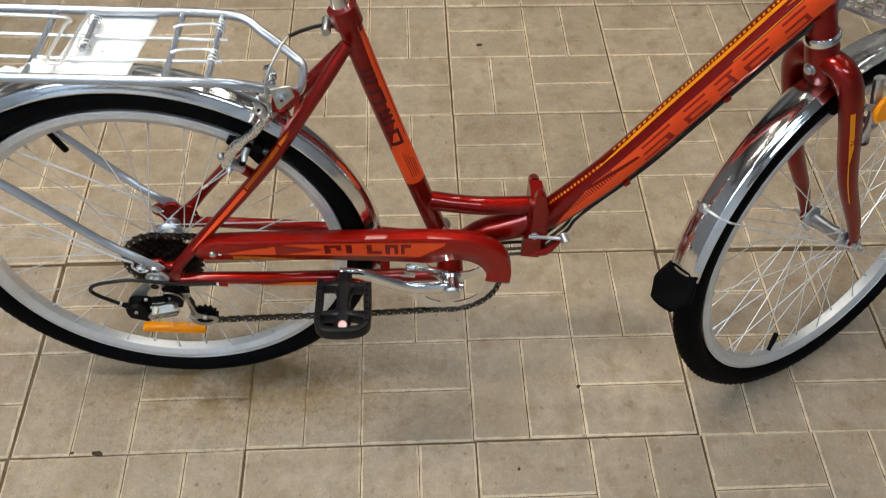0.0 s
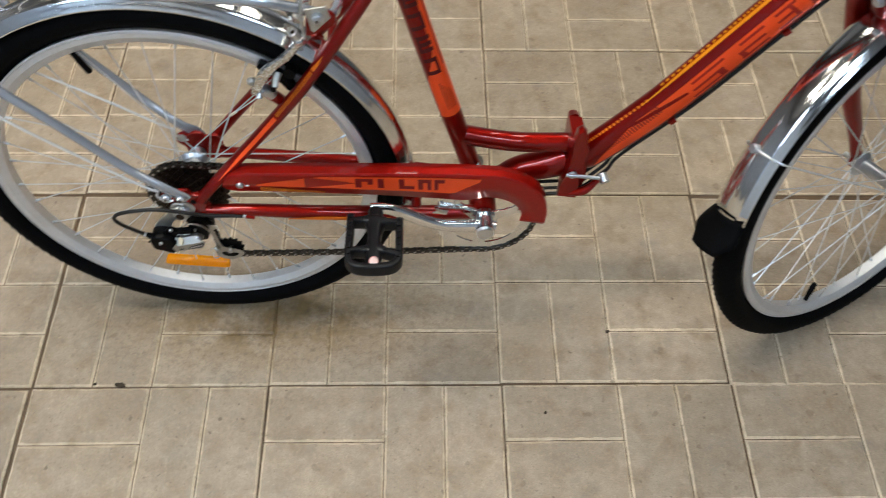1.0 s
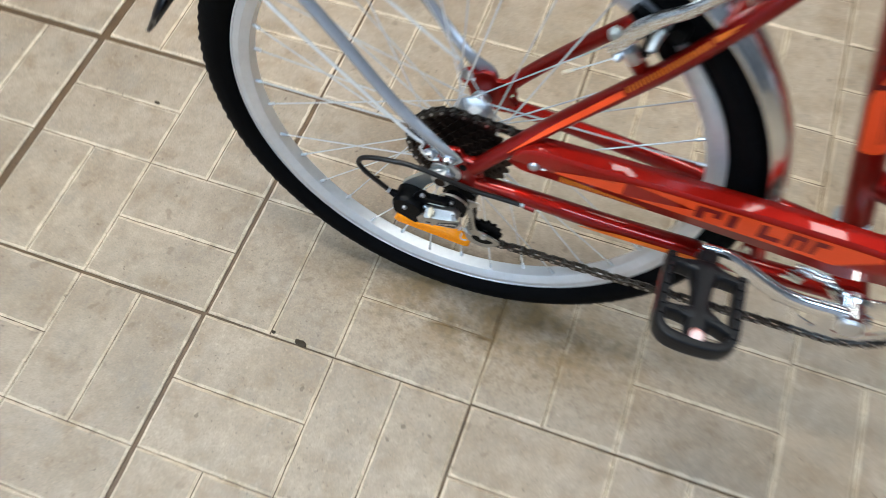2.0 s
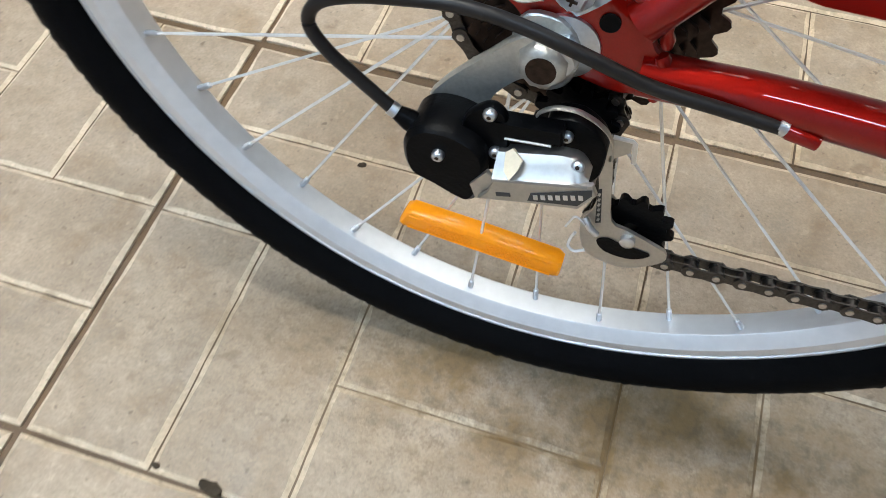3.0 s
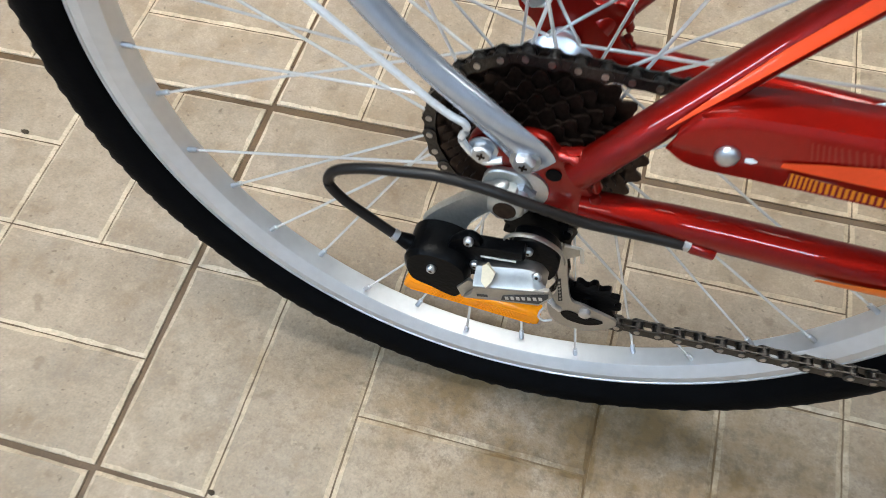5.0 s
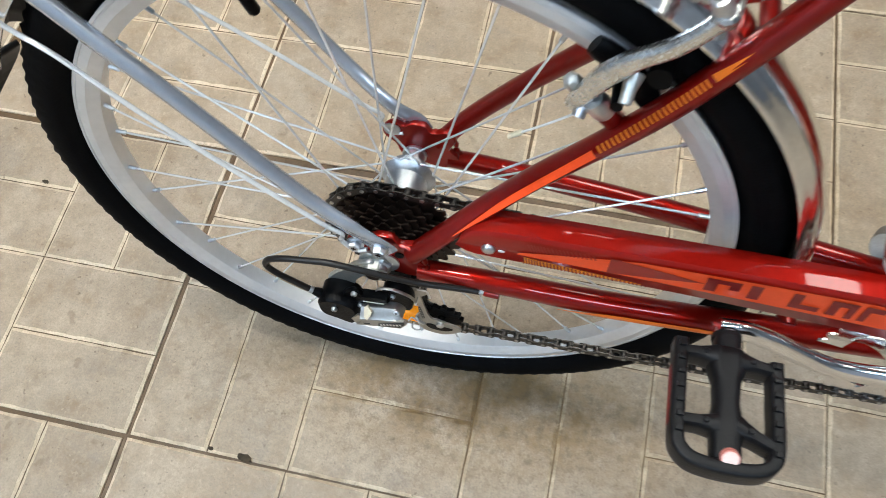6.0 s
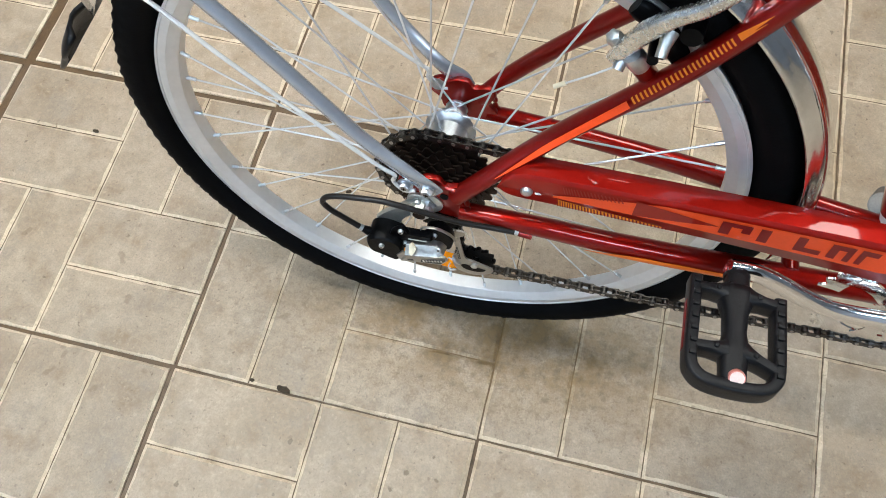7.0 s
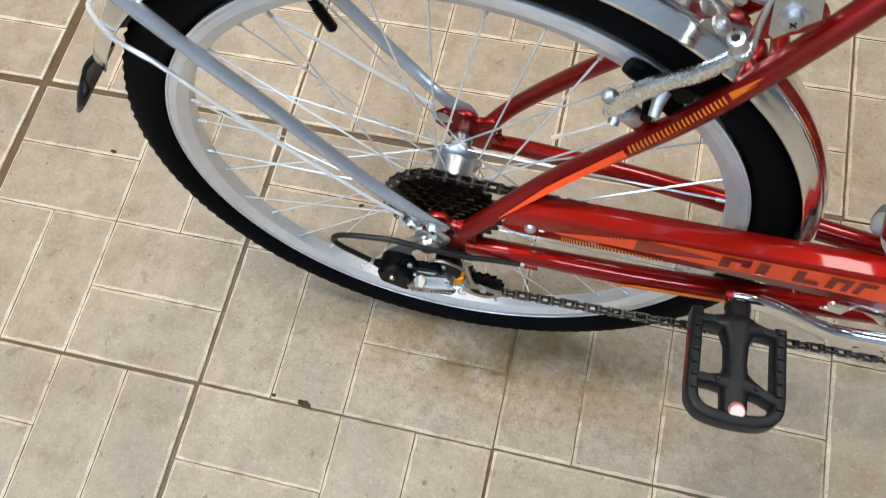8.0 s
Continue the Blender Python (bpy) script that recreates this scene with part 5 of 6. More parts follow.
for v0, v1, u1 in ((-0.010, -0.016, 0.088), (0.046, 0.040, 0.082)):
    tube("spring_arm", [(0.140, v0, 0.6835), (0.126, v0 - 0.002, 0.687), (u1 + 0.012, v1, 0.689), (u1, v1 - 0.001, 0.686)], 0.0019, M_SPOKE, rack, "short sprung wire", 8, 5)
tube("spring_clip", [(-0.330, 0.052, 0.712), (-0.14, 0.052, 0.701), (-0.066, 0.052, 0.696), (-0.049, 0.049, 0.695), (-0.045, 0.041, 0.695), (-0.050, 0.030, 0.695), (-0.052, -0.030, 0.695), (-0.049, -0.042, 0.695), (-0.040, -0.046, 0.694), (-0.033, -0.038, 0.694), (-0.031, 0.028, 0.694), (-0.027, 0.060, 0.693)],
     0.0021, M_SPOKE, rack, "thin sprung wire clip", 8, 5)
pin = tube("spring_pin", [(-0.018, 0.060, 0.690), (-0.018, 0.020, 0.689), (-0.019, -0.012, 0.689)], 0.0040, M_SILVER, rack, "short silver-grey pin of the clip", 10)
for v in (0.052, 0.046, 0.000, -0.007):
    part("pin_ring", sweep(bmesh.new(), [(-0.018 + 0.0075 * math.cos(a), v + 0.0015 * math.sin(2 * a), 0.690 + 0.0060 * math.sin(a)) for a in np.linspace(0, 5.6, 20)], 0.0009, 6), M_SPOKE, pin)
for k in range(2):
    v = (-0.016, 0.052)[k]
    part("spring_coil", sweep(bmesh.new(), [(0.137 + 0.0058 * math.cos(a * 0.8), v + (a - 14) * 0.0009, 0.677 + 0.0058 * math.sin(a * 0.8)) for a in np.linspace(0, 28, 60)], 0.0011, 6), M_SPOKE, rack)
for side in (-1, 1):
    far = 0.010 if side > 0 else 0.0
    reach = [(-0.302, 0.040), (-0.192, 0.046), (-0.131, 0.050), (-0.061, 0.055)] if side < 0 else [(-0.302, 0.100), (-0.192, 0.092), (-0.131, 0.088), (-0.061, 0.080)]
    legs = [(u, side * v, w) for (u, v), w in zip(reach, (0.676, 0.546, 0.481, 0.402))]
    ASKEW["on"] = False
    tube("rack_strut", legs + [(-0.020, side * (0.0590 + far), 0.368), (0.001, side * (0.0605 + far), 0.350), (0.009, side * (0.0600 + far), 0.341)], [(0.0064, 0.0064), (0.0064, 0.0064), (0.0064, 0.0064), (0.0064, 0.0064), (0.0050, 0.0085), (0.0018, 0.0105), (0.0016, 0.0085)], M_SILVER, rack,
         "silver-grey tubular rack strut with a flattened foot", 16, 6)
    ASKEW["on"] = True
    for bu, bv, bw in ((0.001, 0.0625, 0.347), (-0.020, 0.0600, 0.3465)):
        head = part("stay_bolt", bolt(bmesh.new(), (bu, side * bv, bw), (0, side, 0), 0.0056, 0.0058, 6), M_ZINC, bike, "zinc hexagon bolt with a cross slot")
        for rot in (0, 90):
            # dark bars laid on the head paint the shade in its cross
            part("cross_slot_shade", box(bmesh.new(), (bu, side * (bv + 0.0061), bw), (0.0042, 0.0006, 0.0010), Matrix.Rotation(radians(rot + 12), 4, "Y")), M_COG, head)
    bm = bmesh.new()
    bolt(bm, (0.0, side * 0.0565, HUB_W), (0, side, 0), 0.0085, 0.007, 6)
    sweep(bm, [(0, side * 0.06, HUB_W), (0, side * 0.066, HUB_W)], 0.0045, 12, (0, 0, 1))
    part("axle_nut", bm, M_ZINC, bike, "zinc axle nut")
ASKEW["on"] = False
NEAR = [(-0.010, 0.0615, 0.342), (-0.020, 0.0625, 0.3405), (-0.030, 0.0625, 0.352), (-0.028, 0.0625, 0.362), (-0.045, 0.0620, 0.373), (-0.110, 0.0580, 0.424), (-0.166, 0.0530, 0.467), (-0.214, 0.0455, 0.503), (-0.240, 0.0395, 0.512), (-0.262, 0.0295, 0.511), (-0.282, 0.0150, 0.511)]
tube("mudguard_stay", [(u, -v, w) for u, v, w in NEAR] + [(-0.294, 0, 0.512)] + [(u, v, w) for u, v, w in NEAR[::-1]], 0.0020, M_SPOKE, bike, "thin bright wire mudguard stay bent round the mudguard", 8, 6)
part("gusset", prism(bmesh.new(), round_outline([(0.2085, 0.598), (0.206, 0.606), (0.212, 0.634), (0.240, 0.630), (0.240, 0.613)]), -0.0265, -0.0205, 0.0015), M_RED, bike, "red welded gusset plate")
bm = bmesh.new()
prism(bm, [(0.209, 0.640), (0.2135, 0.611), (0.2170, 0.6080), (0.238, 0.628), (0.234, 0.644)], -0.0330, -0.0302, 0.0006)
part("rack_bracket", bm, M_DULL, rack, "flat zinc rack bracket")
bracket_bolt = part("bracket_bolt", sweep(bmesh.new(), [(0.2225, -0.0328, 0.6275), (0.2225, -0.0345, 0.6275), (0.2225, -0.0345, 0.6275), (0.2225, -0.0385, 0.6275), (0.2225, -0.0395, 0.6275)], [0.0082, 0.0082, 0.0058, 0.0058, 0.0040], 20, (0, 0, 1)), M_ZINC, rack, "zinc bolt with a washer")
for rot in (0, 90):
    # the same painted shade, as two dark bars on this head
    part("cross_slot_shade", box(bmesh.new(), (0.2225, -0.0396, 0.6275), (0.0050, 0.0006, 0.0012), Matrix.Rotation(radians(rot + 30), 4, "Y")), M_COG, bracket_bolt)

# ---- rear rim brake ----
ASKEW["on"] = False
for side in (-1, 1):
    arm = smooth_path([(0.132, side * 0.035, 0.518), (0.137, side * 0.037, 0.528), (0.148, side * 0.040, 0.549), (0.162, side * 0.042, 0.566), (0.178, side * 0.044, 0.579), (0.188, side * 0.045, 0.590), (0.200, side * 0.045, 0.605)], 6)
    k = len(arm) - 1
    brake = part("brake_arm", sweep(bmesh.new(), arm, [(float(np.interp(i / k, [0, 0.15, 0.5, 1], [0.0045, 0.0052, 0.0046, 0.0046])), float(np.interp(i / k, [0, 0.15, 0.35, 0.6, 1], [0.0048, 0.0062, 0.0078, 0.0060, 0.0054]))) for i in range(k + 1)], 14, box_like=0.8), M_CAST, bike, "bright cast aluminium brake arm")
    part("pivot_cap", sweep(bmesh.new(), [(0.136, side * 0.028, 0.524), (0.130, side * 0.034, 0.536), (0.129, side * 0.036, 0.538), (0.1285, side * 0.0365, 0.539)], [0.0058, 0.0058, 0.0050, 0.003], 6, (0, 1, 0)), M_DULL, brake)
    part("clamp_ring", sweep(bmesh.new(), [(0.2005, side * 0.0415, 0.600), (0.2003, side * 0.0420, 0.602), (0.1995, side * 0.0450, 0.609), (0.1993, side * 0.0455, 0.6105)], [0.004, 0.0072, 0.0072, 0.0055], 20, (0, 1, 0)), M_CAST, brake)
    clamp_b = part("clamp_bolt", sweep(bmesh.new(), [(0.199, side * 0.044, 0.608), (0.194, side * 0.0460, 0.618), (0.1938, side * 0.0461, 0.6186)], [0.0058, 0.0056, 0.0046], 18, (0, 1, 0)), M_ZINC, brake)
    # dark disc for the shade in the bolt's recess
    part("socket_shade", sweep(bmesh.new(), [(0.1939, side * 0.04605, 0.6184), (0.1936, side * 0.0462, 0.6190)], 0.0028, 6, (0, 1, 0)), M_COG, clamp_b)
    part("clamp_nut", sweep(bmesh.new(), [(0.199, side * 0.043, 0.597), (0.199, side * 0.045, 0.592)], 0.0042, 6, (0, 1, 0)), M_ZINC, brake)
    nut = part("pad_nut", sweep(bmesh.new(), [(0.165, side * 0.034, 0.548), (0.163, side * 0.042, 0.543), (0.162, side * 0.048, 0.5375)], [0.0060, 0.0044, 0.0040], 16, (0, 0, 1)), M_DULL, brake)
    # shade of the nut's recess, painted as a dark disc
    part("socket_shade", sweep(bmesh.new(), [(0.162, side * 0.0478, 0.5377), (0.1618, side * 0.0484, 0.5372)], 0.0026, 6, (0, 0, 1)), M_COG, nut)
    part("pad_washer", sweep(bmesh.new(), [(0.181, side * 0.020, 0.546), (0.179, side * 0.034, 0.546)], 0.0078, 14, (0, 0, 1)), M_BLACK, brake)
    part("adjuster", sweep(bmesh.new(), [(0.139, side * 0.036, 0.518), (0.137, side * 0.041, 0.513)], 0.0042, 12, (0, 0, 1)), M_ZINC, brake)
    part("spring_cup", sweep(bmesh.new(), [(0.152, side * 0.031, 0.512), (0.146, side * 0.036, 0.523), (0.144, side * 0.037, 0.526)], [0.0080, 0.0080, 0.0066], 20, (0, 1, 0)), M_ZINC, brake)
    c = Vector((0.158, side * 0.0175, HUB_W + 0.212))
    dv = Vector((0.79, 0, -0.61))
    bm = bmesh.new()
    sweep(bm, smooth_path([c + dv * (-0.026) + Vector((0.002, 0, 0.004)), c + Vector((0.004, 0, 0.004)), c + dv * 0.034 + Vector((-0.004, 0, -0.003))], 4), [(0.0050, 0.0070)] + [(0.0060, 0.0085)] * 7 + [(0.0050, 0.0070)], 10)
    sweep(bm, [c, c + Vector((0, side * 0.028, 0))], 0.004, 10, (0, 0, 1))
    part("brake_pad", bm, M_BLACK, brake, "black brake pad")
    part("brake_boss", sweep(bmesh.new(), [(0.163, side * 0.030 + 0.012, 0.487), (0.149, side * 0.033, 0.517)], 0.0078, 14), M_RED, bike)
tube("brake_noodle", [(0.206, -0.042, 0.606), (0.205, -0.041, 0.634), (0.209, -0.034, 0.660), (0.226, -0.010, 0.684), (0.236, 0.004, 0.690)], 0.0017, M_DULL, bike, "thin grey brake cable guide", 8)
tube("brake_cable", [(0.236, 0.004, 0.690), (0.252, 0.016, 0.690), (0.275, 0.026, 0.690), (0.300, 0.030, 0.684)], 0.0025, M_CABLE, bike, "black brake cable", 8)
tube("brake_spring", [(0.138, -0.040, 0.517), (0.120, -0.041, 0.503), (0.100, -0.041, 0.488)], 0.0009, M_SPOKE, bike, "", 6)
part("cable_tip", sweep(bmesh.new(), [(0.104, -0.0410, 0.4910), (0.096, -0.0410, 0.4850)], 0.0019, 10), M_CREAM, bike)

# cables along the main tube, through the hinge
ASKEW["on"], ASKEW["low"] = True, 0.235
for k, (dv, dw) in enumerate(((-0.010, -0.003), (0.004, -0.006), (0.014, -0.002))):
    pts = [(0.480, -0.02 + dv, 0.315), (0.53, -0.020 + dv, 0.322 + dw), (0.575, -0.022 + dv, 0.331 + dw), (0.618, -0.012 + dv, 0.362 + dw)]
    pts += [(p.x + 0.0185, dv, p.z - 0.0185 + dw) for p in (DOWN_PATH[10], DOWN_PATH[18], DOWN_PATH[26], DOWN_PATH[34], DOWN_PATH[42])]
    tube("cable", pts, 0.0027, M_CABLE, bike, "black cable sleeve under the main tube", 8, 5)
for s in (16, 28, 40):
    p = DOWN_PATH[s]
    part("cable_clip", box(bmesh.new(), (p.x + 0.0155, 0, p.z - 0.019), (0.010, 0.036, 0.008), Matrix.Rotation(radians(-47), 4, "Y"), 0.002), M_RED, bike)

ASKEW["on"], ASKEW["low"] = False, 0.335

# ---- fork and front wheel, turned away to the far side ----
STEER = 28.3
S = Matrix.Translation(P0) @ Matrix.Rotation(radians(STEER), 4, AX) @ Matrix.Translation(-P0)
FW = Vector((0.937, 0, 0.350))
HUB_F = P0 - AX * 0.392 + FW * 0.020
fork = part("fork", sweep(bmesh.new(), [P0 + AX * 0.006, P0 - AX * 0.006, P0 - AX * 0.050, P0 - AX * 0.060], [0.017, 0.021, 0.022, 0.016], 24, (0, 1, 0)), M_RED, bike, "glossy red steel fork", S)
part("headset_ring", sweep(bmesh.new(), [P0 + AX * 0.016, P0 + AX * 0.013, P0 + AX * 0.006, P0 + AX * 0.003], [0.020, 0.0225, 0.0225, 0.019], 28, (0, 1, 0)), M_CHROME, fork, "chrome headset ring")
for side in (-1, 1):
    v = side
    c0 = P0 - AX * 0.024
    pts = [c0 + Vector((0, v * 0.004, 0)), c0 + AX * -0.006 + Vector((0, v * 0.030, 0)), c0 - AX * 0.030 + Vector((0, v * 0.044, 0)), c0 - AX * 0.085 + Vector((0, v * 0.047, 0)), c0 - AX * 0.20 + Vector((0, v * 0.047, 0)), P0 - AX * 0.325 + FW * 0.016 + Vector((0, v * 0.047, 0)), HUB_F + AX * 0.012 + Vector((0, v * 0.047, 0))]
    path = smooth_path(pts, 6)
    k = len(path) - 1
    blade = part("fork_blade", sweep(bmesh.new(), path, [(float(np.interp(i / k, [0, 0.3, 0.6, 1], [0.016, 0.0145, 0.0135, 0.007])), float(np.interp(i / k, [0, 0.3, 0.6, 1], [0.018, 0.0185, 0.016, 0.008]))) for i in range(k + 1)], 18, (1, 0, 0)), M_RED, fork)
    bm = bmesh.new()
    prism(bm, disc(HUB_F.x, HUB_F.z + 0.003, 0.012, 16, 1.3), v * 0.044, v * 0.049, 0.001)
    part("fork_end", bm, M_RED, fork)
    bm = bmesh.new()
    bolt(bm, HUB_F + Vector((0, v * 0.049, 0)), (0, v, 0), 0.0085, 0.007, 6)
    sweep(bm, [HUB_F + Vector((0, v * 0.052, 0)), HUB_F + Vector((0, v * 0.066, 0))], 0.0045, 12, (0, 0, 1))
    part("axle_nut", bm, M_ZINC, fork, "zinc axle nut")
    if side < 0:
        bm = bmesh.new()
        patch(bm, path, (0.0146, 0.0180), 0.44, 0.60, lambda q: -46 + 8 * max(0, q - 0.7), lambda q: -26 - 14 * max(0, q - 0.75) / 0.25, up=(1, 0, 0), steps=12, lift=0.0010)
        patch(bm, path, (0.0146, 0.0180), 0.60, 0.72, -45, -40, up=(1, 0, 0), steps=6, lift=0.0010)
        blade_decal = part("blade_decal", bm, M_YELLOW, blade, "yellow wheel-size decal")
        out = (Vector((0, -1, 0)) * math.cos(radians(-32)) + FW * math.sin(radians(-32))).normalized()
        curve = bpy.data.curves.new("size_digits", "FONT")
        curve.body, curve.size, curve.extrude, curve.align_x, curve.align_y = "26", 0.0125, 0.0001, "CENTER", "CENTER"
        holder = bpy.data.objects.new("size_digits", curve)
        digits = bpy.data.meshes.new_from_object(holder)
        bpy.data.objects.remove(holder)
        digits.materials.clear()
        digits.materials.append(M_DARKRED)
        right = AX.copy()
        m = Matrix((right, out.cross(right), out)).transposed().to_4x4()
        m.translation = P0 - AX * 0.134 + Vector((0, -0.047, 0)) + out * 0.0178
        part("size_digits", digits, None, blade, "dark red digits", m)
bm = bmesh.new()
bolt(bm, P0 - AX * 0.030 - FW * 0.020, -FW, 0.0065, 0.006, 16)
part("crown_bolt", bm, M_ZINC, fork, "zinc crown bolt")
for side in (-1, 1):
    pad = box(bmesh.new(), (0, 0, 0), (0.058, 0.012, 0.015), bevel=0.004)
    m = Matrix((-FW, Vector((0, 1, 0)), AX)).transposed().to_4x4()
    m.translation = HUB_F + AX * 0.300 - FW * 0.006 + Vector((0, side * 0.027, 0))
    part("brake_pad", pad, M_BLACK, fork, "black rubber brake pad", m)
HUB_FP = [(0.005, -0.050), (0.009, -0.048), (0.011, -0.040), (0.020, -0.0355), (0.021, -0.034), (0.020, -0.0325), (0.012, -0.028), (0.0105, 0.0), (0.012, 0.028), (0.020, 0.0325), (0.021, 0.034), (0.020, 0.0355), (0.011, 0.040), (0.009, 0.048), (0.005, 0.050), (0.002, 0.050), (0.002, -0.050)]
front = wheel("front_wheel", S @ Matrix.Translation(HUB_F), ((-0.034, 0.0185), (0.034, 0.0185)), HUB_FP, 4, "silver aluminium front rim")
valve(front, 257)
wheel_reflector(front, pose(0.14, -0.008, 0.155, 0, 42, 0))
MF = S @ Matrix.Translation(HUB_F)
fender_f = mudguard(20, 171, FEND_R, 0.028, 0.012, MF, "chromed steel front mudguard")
mud_flap(fender_f, 170, FEND_R, 0.0255, 0.054, None)
a = radians(153)
bm = bmesh.new()
c = Vector((FEND_R * math.cos(a), 0, FEND_R * math.sin(a)))
sweep(bm, [c * 0.955 + Vector((0, -0.031, 0)), c * 0.985 + Vector((0, -0.024, 0)), c * 1.008, c * 0.985 + Vector((0, 0.024, 0)), c * 0.955 + Vector((0, 0.031, 0))], 0.0018, 8)
bolt(bm, c * 1.004 + Vector((0, 0.008, 0)), c.normalized(), 0.005, 0.004)
part("stay_clip", bm, M_ZINC, fender_f, "zinc stay clip")
for side in (-1, 1):
    tube("mudguard_stay", [c * 0.955 + Vector((0, side * 0.031, 0)), c * 0.6 + Vector((0, side * 0.046, 0)), Vector((-0.014, side * 0.060, 0.006))], 0.0016, M_SPOKE, fender_f, "thin bright mudguard stay", 8)

# front rim brake
for side in (-1, 1):
    b0 = P0 + Vector((0.066, 0, -0.140))
    p = smooth_path([b0 + Vector((0, side * 0.052, 0)), b0 + Vector((0.004, side * 0.056, 0.03)), b0 + Vector((-0.004, side * 0.052, 0.095))], 5)
    arm = part("brake_arm", sweep(bmesh.new(), p, (0.006, 0.008), 12, (1, 0, 0)), M_ALU, fork, "silver aluminium brake arm")
    bm = bmesh.new()
    bolt(bm, b0 + Vector((0.006, side * 0.052, 0)), (1, 0, 0), 0.007, 0.008, 14)
    sweep(bm, [b0 + Vector((0.004, side * 0.020, 0.028)), b0 + Vector((0.004, side * 0.064, 0.028))], 0.005, 12, (0, 0, 1))
    part("brake_hardware", bm, M_ZINC, arm)

# wire basket before the head tube
bm = bmesh.new()
bu0, bu1, bv, bw0, bw1 = 0.945, 1.175, 0.165, 0.700, 0.90


def wire(a, b, r=0.0011):
    sweep(bm, [a, b], r, 5, (0.3, 0.2, 1))


step = 0.0125
n = int((bu1 - bu0) / step)
for i in range(n + 1):
    u = bu0 + (bu1 - bu0) * i / n
    wire((u, -bv, bw0), (u, bv, bw0))
    for s in (-1, 1):
        wire((u, s * bv, bw0), (u, s * bv * 1.12, bw1))
n = int(2 * bv / step)
for i in range(n + 1):
    v = -bv + 2 * bv * i / n
    wire((bu0, v, bw0), (bu1, v, bw0))
    for u, d in ((bu0, -0.012), (bu1, 0.02)):
        wire((u, v, bw0), (u + d, v * 1.12, bw1))
n = int((bw1 - bw0) / step)
for i in range(n + 1):
    q = i / n
    w, k, d = bw0 + (bw1 - bw0) * q, 1 + 0.12 * q, 0.012 * q
    r = 0.0025 if i in (0, n) else 0.0011
    cs = [(bu0 - d, -bv * k, w), (bu1 + d * 1.7, -bv * k, w), (bu1 + d * 1.7, bv * k, w), (bu0 - d, bv * k, w)]
    for a_, b_ in zip(cs, cs[1:] + cs[:1]):
        wire(a_, b_, r)
fr = part("side_reflector", sweep(bmesh.new(), [(0.972, -0.064, 0.584), (0.972, -0.067, 0.584), (0.972, -0.070, 0.584)], [0.019, 0.020, 0.017], 28, (0, 0, 1)), M_AMBER, fork, "round amber side reflector")
tube("reflector_bracket", [(0.945, -0.056, 0.590), (0.958, -0.062, 0.588), (0.972, -0.063, 0.584)], (0.0012, 0.005), M_ZINC, fr, "", 8)
basket = part("basket", bm, M_ZINC, fork, "grey fine-meshed wire basket")
tube("basket_bracket", [tuple(P0 + AX * 0.04 + FW * 0.012), tuple(P0 + AX * 0.045 + FW * 0.05), (bu0 + 0.07, 0, bw0 - 0.003)], (0.012, 0.003), M_SILVER, fork, "", 10)

# sheet of paper held on the rack
bm = bmesh.new()
rows = []
for i in range(15):
    q = i / 14
    row = []
    for k in range(11):
        t = k / 10
        u = -0.046 + 0.092 * q + 0.017 * (t - 0.5)
        v = -0.064 + 0.150 * t
        w = 0.6795 - 0.058 * u - 0.0004 * math.sin(q * 5 + t * 2) * q + 0.0022 * math.sin(31 * q + 9 * t) * max(0, 0.42 - q) * (1 - 0.6 * t)
        row.append(bm.verts.new(askew(Vector((u, v, w)))))
    rows.append(row)
for x, y in zip(rows, rows[1:]):
    for k in range(10):
        bm.faces.new((x[k], x[k + 1], y[k + 1], y[k]))
PAPER = [[vert.co.copy() for vert in row] for row in rows]
corner = []
for i in range(11):
    q = i / 10
    corner.append([bm.verts.new(askew(Vector((-0.046 - 0.056 * q, -0.060 + (0.034 - 0.028 * q) * t, 0.6822 + 0.0085 * min(1, 3 * q) + 0.0035 * math.sin(11 * q + 4 * t) * (0.3 + t))))) for t in (0, 0.25, 0.5, 0.75, 1)])
for x, y in zip(corner, corner[1:]):
    for k in range(4):
        bm.faces.new((x[k], x[k + 1], y[k + 1], y[k]))
paper = tagged(part("paper_sheet", bm, M_PAPER), "white paper sheet with a crumpled corner under the rack's bars", "paper")
s = paper.modifiers.new("thickness", "SOLIDIFY")
s.thickness = 0.0004
paper.matrix_basis = bike.matrix_basis.copy()
bm = bmesh.new()
for i, k, w, h in ((3, 3, 0.5, 0.16), (4, 5, 0.7, 0.12), (7, 4, 0.25, 0.5), (9, 6, 0.5, 0.12), (10, 3, 0.2, 0.6), (11, 7, 0.4, 0.14)):
    c = [Vector(PAPER[a][b]) + Vector((0, 0, 0.0006)) for a, b in ((i, k), (i + 1, k), (i, k + 1))]
    e, f = (c[1] - c[0]) * h, (c[2] - c[0]) * w
    bm.faces.new([bm.verts.new(p) for p in (c[0], c[0] + e, c[0] + e + f, c[0] + f)])
part("ink_marks", bm, M_LABEL, paper, "faint grey drawn marks")

# ---- floor tiles: one square stone with eight raised fields, laid out as a basket weave ----


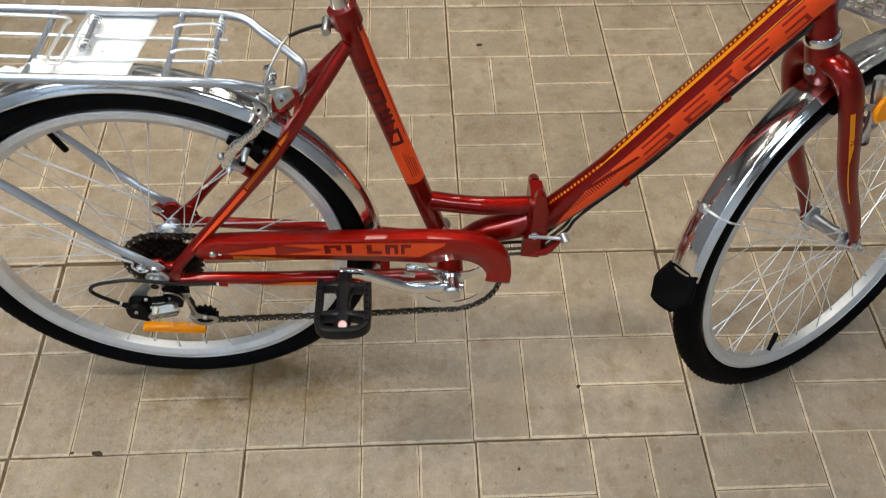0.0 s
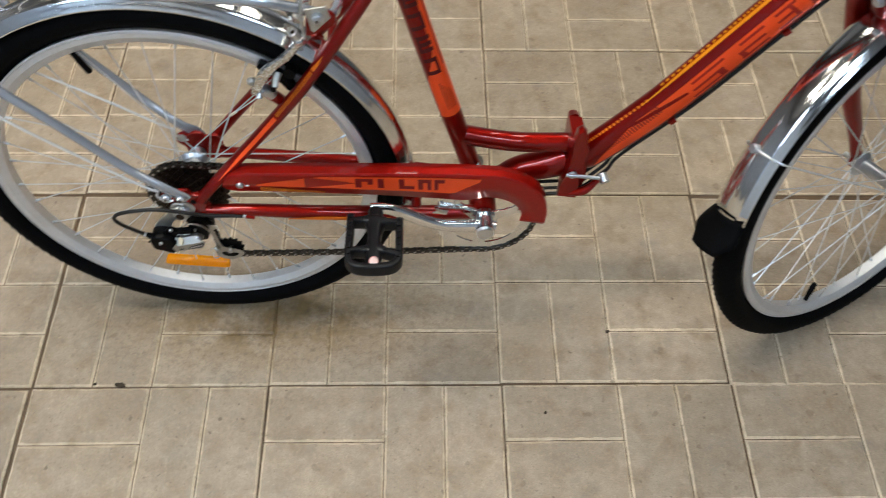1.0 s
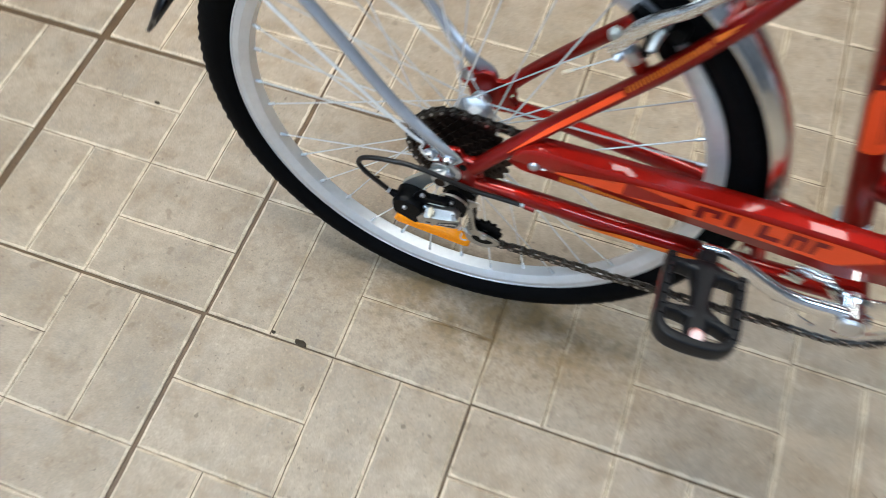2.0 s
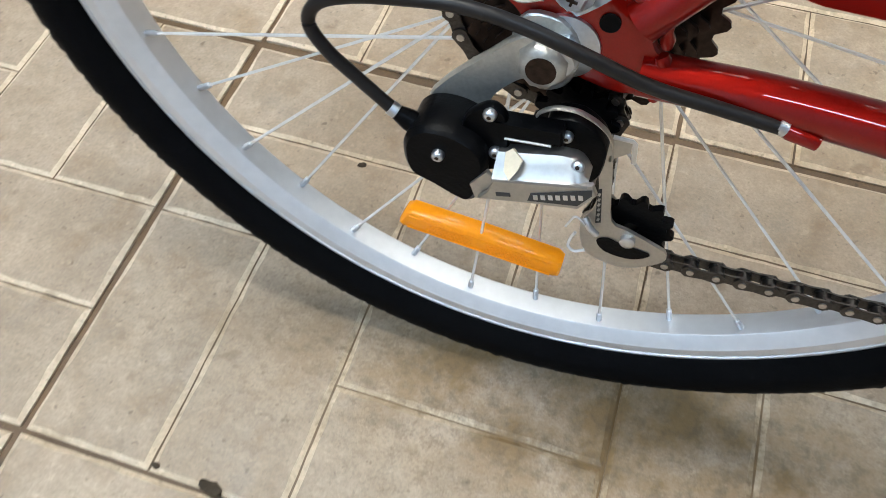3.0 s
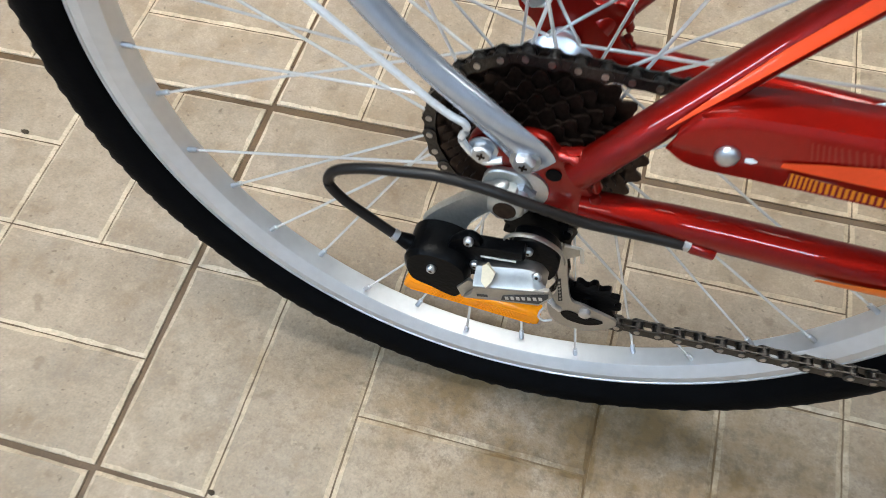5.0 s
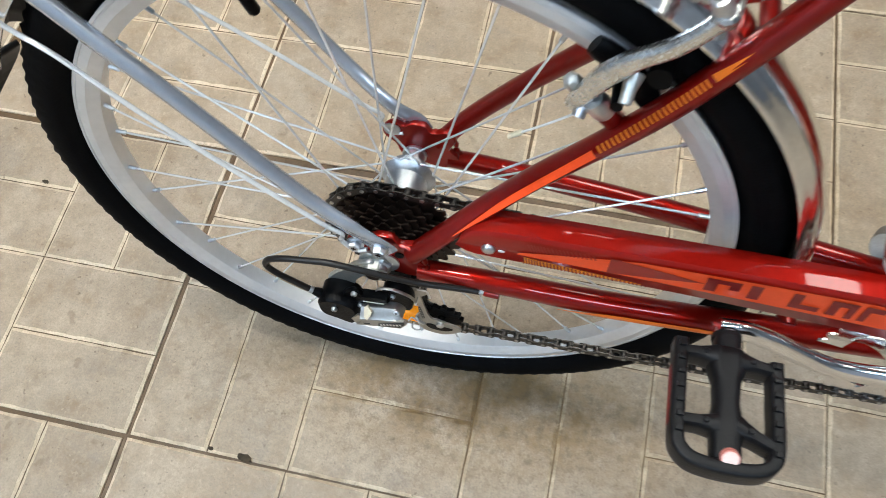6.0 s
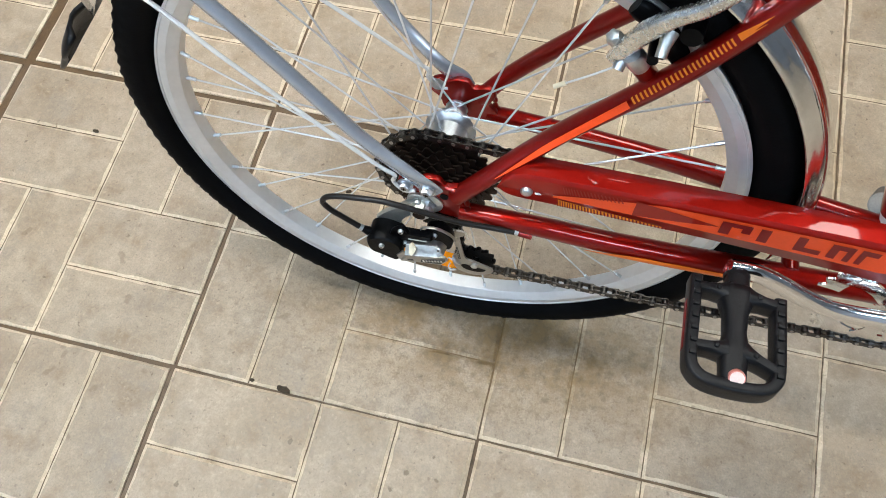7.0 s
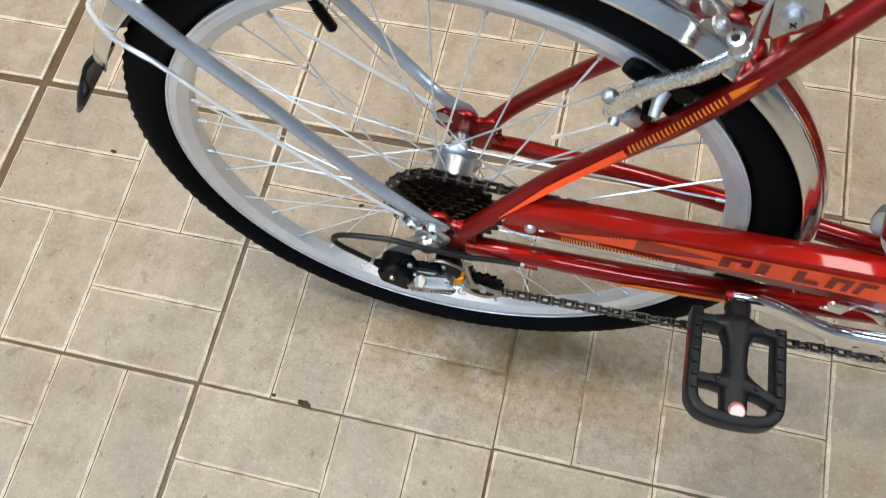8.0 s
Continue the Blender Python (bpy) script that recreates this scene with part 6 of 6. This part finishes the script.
def tile_mesh(seed, cuts):
    """One stone: its fields have worn rims, uneven where cuts is above one."""
    r = random.Random(seed)
    bm = bmesh.new()
    T, gap, groove, ch, deep = TILE, 0.0021, 0.0015, 0.0037, 0.0022
    h = T / 2
    fields = []
    for qx, qy, split in ((0, 1, "h"), (1, 1, "v"), (0, 0, "v"), (1, 0, "h")):
        x0, y0 = qx * h, qy * h
        if split == "v":
            fields += [(x0, y0, x0 + h / 2, y0 + h), (x0 + h / 2, y0, x0 + h, y0 + h)]
        else:
            fields += [(x0, y0, x0 + h, y0 + h / 2), (x0, y0 + h / 2, x0 + h, y0 + h)]
    base = [bm.verts.new((x, y, -deep)) for x, y in ((gap, gap), (T - gap, gap), (T - gap, T - gap), (gap, T - gap))]
    f = bm.faces.new(base)
    f.material_index = 2
    low = [bm.verts.new((v.co.x, v.co.y, -0.02)) for v in base]
    for k in range(4):
        f = bm.faces.new((base[k], base[(k + 1) % 4], low[(k + 1) % 4], low[k]))
        f.material_index = 1
    e = 1e-6

    def rim(x0, y0, x1, y1, z, rough):
        cs = [(x0, y0), (x1, y0), (x1, y1), (x0, y1)]
        out = []
        for k in range(4):
            (ax, ay), (bx, by) = cs[k], cs[(k + 1) % 4]
            n = cuts * (2 if math.hypot(bx - ax, by - ay) > 0.15 else 1)
            for c in range(n):
                q = c / n
                w = r.uniform(-rough, rough) if cuts > 1 else 0.0
                dx, dy = ((0, w), (w, 0))[k % 2]
                out.append(bm.verts.new((ax + (bx - ax) * q + dx, ay + (by - ay) * q + dy, z)))
        return out
    for x0, y0, x1, y1 in fields:
        a0 = x0 + (gap if x0 < e else groove / 2)
        a1 = x1 - (gap if x1 > T - e else groove / 2)
        b0 = y0 + (gap if y0 < e else groove / 2)
        b1 = y1 - (gap if y1 > T - e else groove / 2)
        r0 = rim(a0, b0, a1, b1, -deep + 0.0002, 0.0004)
        r1 = rim(a0 + ch, b0 + ch, a1 - ch, b1 - ch, 0, 0.0010)
        for k in range(len(r0)):
            j = (k + 1) % len(r0)
            f = bm.faces.new((r0[k], r0[j], r1[j], r1[k]))
            f.material_index = 1
        bm.faces.new(r1)
    data = bpy.data.meshes.new("tile")
    bmesh.ops.recalc_face_normals(bm, faces=bm.faces)
    bm.to_mesh(data)
    bm.free()
    data.materials.append(M_TILE)
    data.materials.append(M_EDGE)
    data.materials.append(M_GROUT)
    return data


TILE_PLAIN = tile_mesh(1, 1)
TILE_WORN = [tile_mesh(20 + k, 7) for k in range(4)]


def clump(x, y, a, b, turn, seed):
    """A small flat crumb of trodden dirt."""
    r = random.Random(seed)
    bm = bmesh.new()
    n = 14
    rings = []
    for k, (size, z) in enumerate(((1.0, -0.0014), (0.86, 0.0010), (0.5, 0.0019))):
        rings.append([bm.verts.new((a * size * (1 + r.uniform(-0.22, 0.22)) * math.cos(2 * math.pi * i / n), b * size * (1 + r.uniform(-0.22, 0.22)) * math.sin(2 * math.pi * i / n), z)) for i in range(n)])
    for p, q in zip(rings, rings[1:]):
        for i in range(n):
            bm.faces.new((p[i], p[(i + 1) % n], q[(i + 1) % n], q[i]))
    bm.faces.new(rings[-1])
    return part("dirt_clump", bm, M_CLUMP, floor, "dark crumb of trodden dirt", pose(x, y, 0, 0, 0, turn))


M_CLUMP = mat("trodden_dirt", (0.055, 0.042, 0.028), 0.95, spec=0.1, vary=0.4, scale=220, bump=0.0006, bump_scale=500)
clump(-0.597, 0.7215, 0.0095, 0.0045, -8, 3)
clump(-0.640, 0.7235, 0.0035, 0.0022, 0, 4)
clump(0.134, 1.766, 0.0085, 0.0050, 10, 5)
clump(0.250, 0.8185, 0.0040, 0.0030, 30, 6)
clump(0.126, 0.668, 0.0034, 0.0026, 60, 8)
clump(-0.993, 1.022, 0.0060, 0.0032, -12, 9)
clump(-0.598, 1.010, 0.0042, 0.0026, 20, 10)
# tiles that were laid a little off the grid: dx, dy, turn in degrees about the corner by the bicycle
LAID = {(-2, 0): (0.0, -0.003, 0.35), (-2, 1): (0.0, 0.001, 0.0), (-2, -1): (-0.002, -0.005, 0.2), (-1, 0): (0.001, -0.003, 0), (0, 0): (-0.001, -0.001, 0), (1, 0): (-0.004, 0.001, -0.2),
        (2, 0): (-0.004, -0.005, -0.5), (-1, 1): (0.001, 0.003, 0.1), (0, 1): (0.001, 0.004, 0), (-1, -1): (0.002, -0.003, 0.2)}
rnd = random.Random(7)
for i in range(I0, I1):
    for j in range(J0, J1):
        dx, dy, turn = LAID.get((i, j), (-0.013 if i < -2 else 0.0, -0.008 if i < -2 and j < 1 else 0.0, 0.0))
        turn += rnd.uniform(-0.08, 0.08)
        cx = TILE if i < -1 else 0.0
        m = pose(X0 + i * TILE + cx + dx, Y0 + j * TILE + dy, rnd.uniform(-0.0006, 0.0006), rnd.uniform(-0.08, 0.08), rnd.uniform(-0.08, 0.08), turn) @ Matrix.Translation((-cx, 0, 0))
        near = -4 < i < 3 and -3 < j < 3
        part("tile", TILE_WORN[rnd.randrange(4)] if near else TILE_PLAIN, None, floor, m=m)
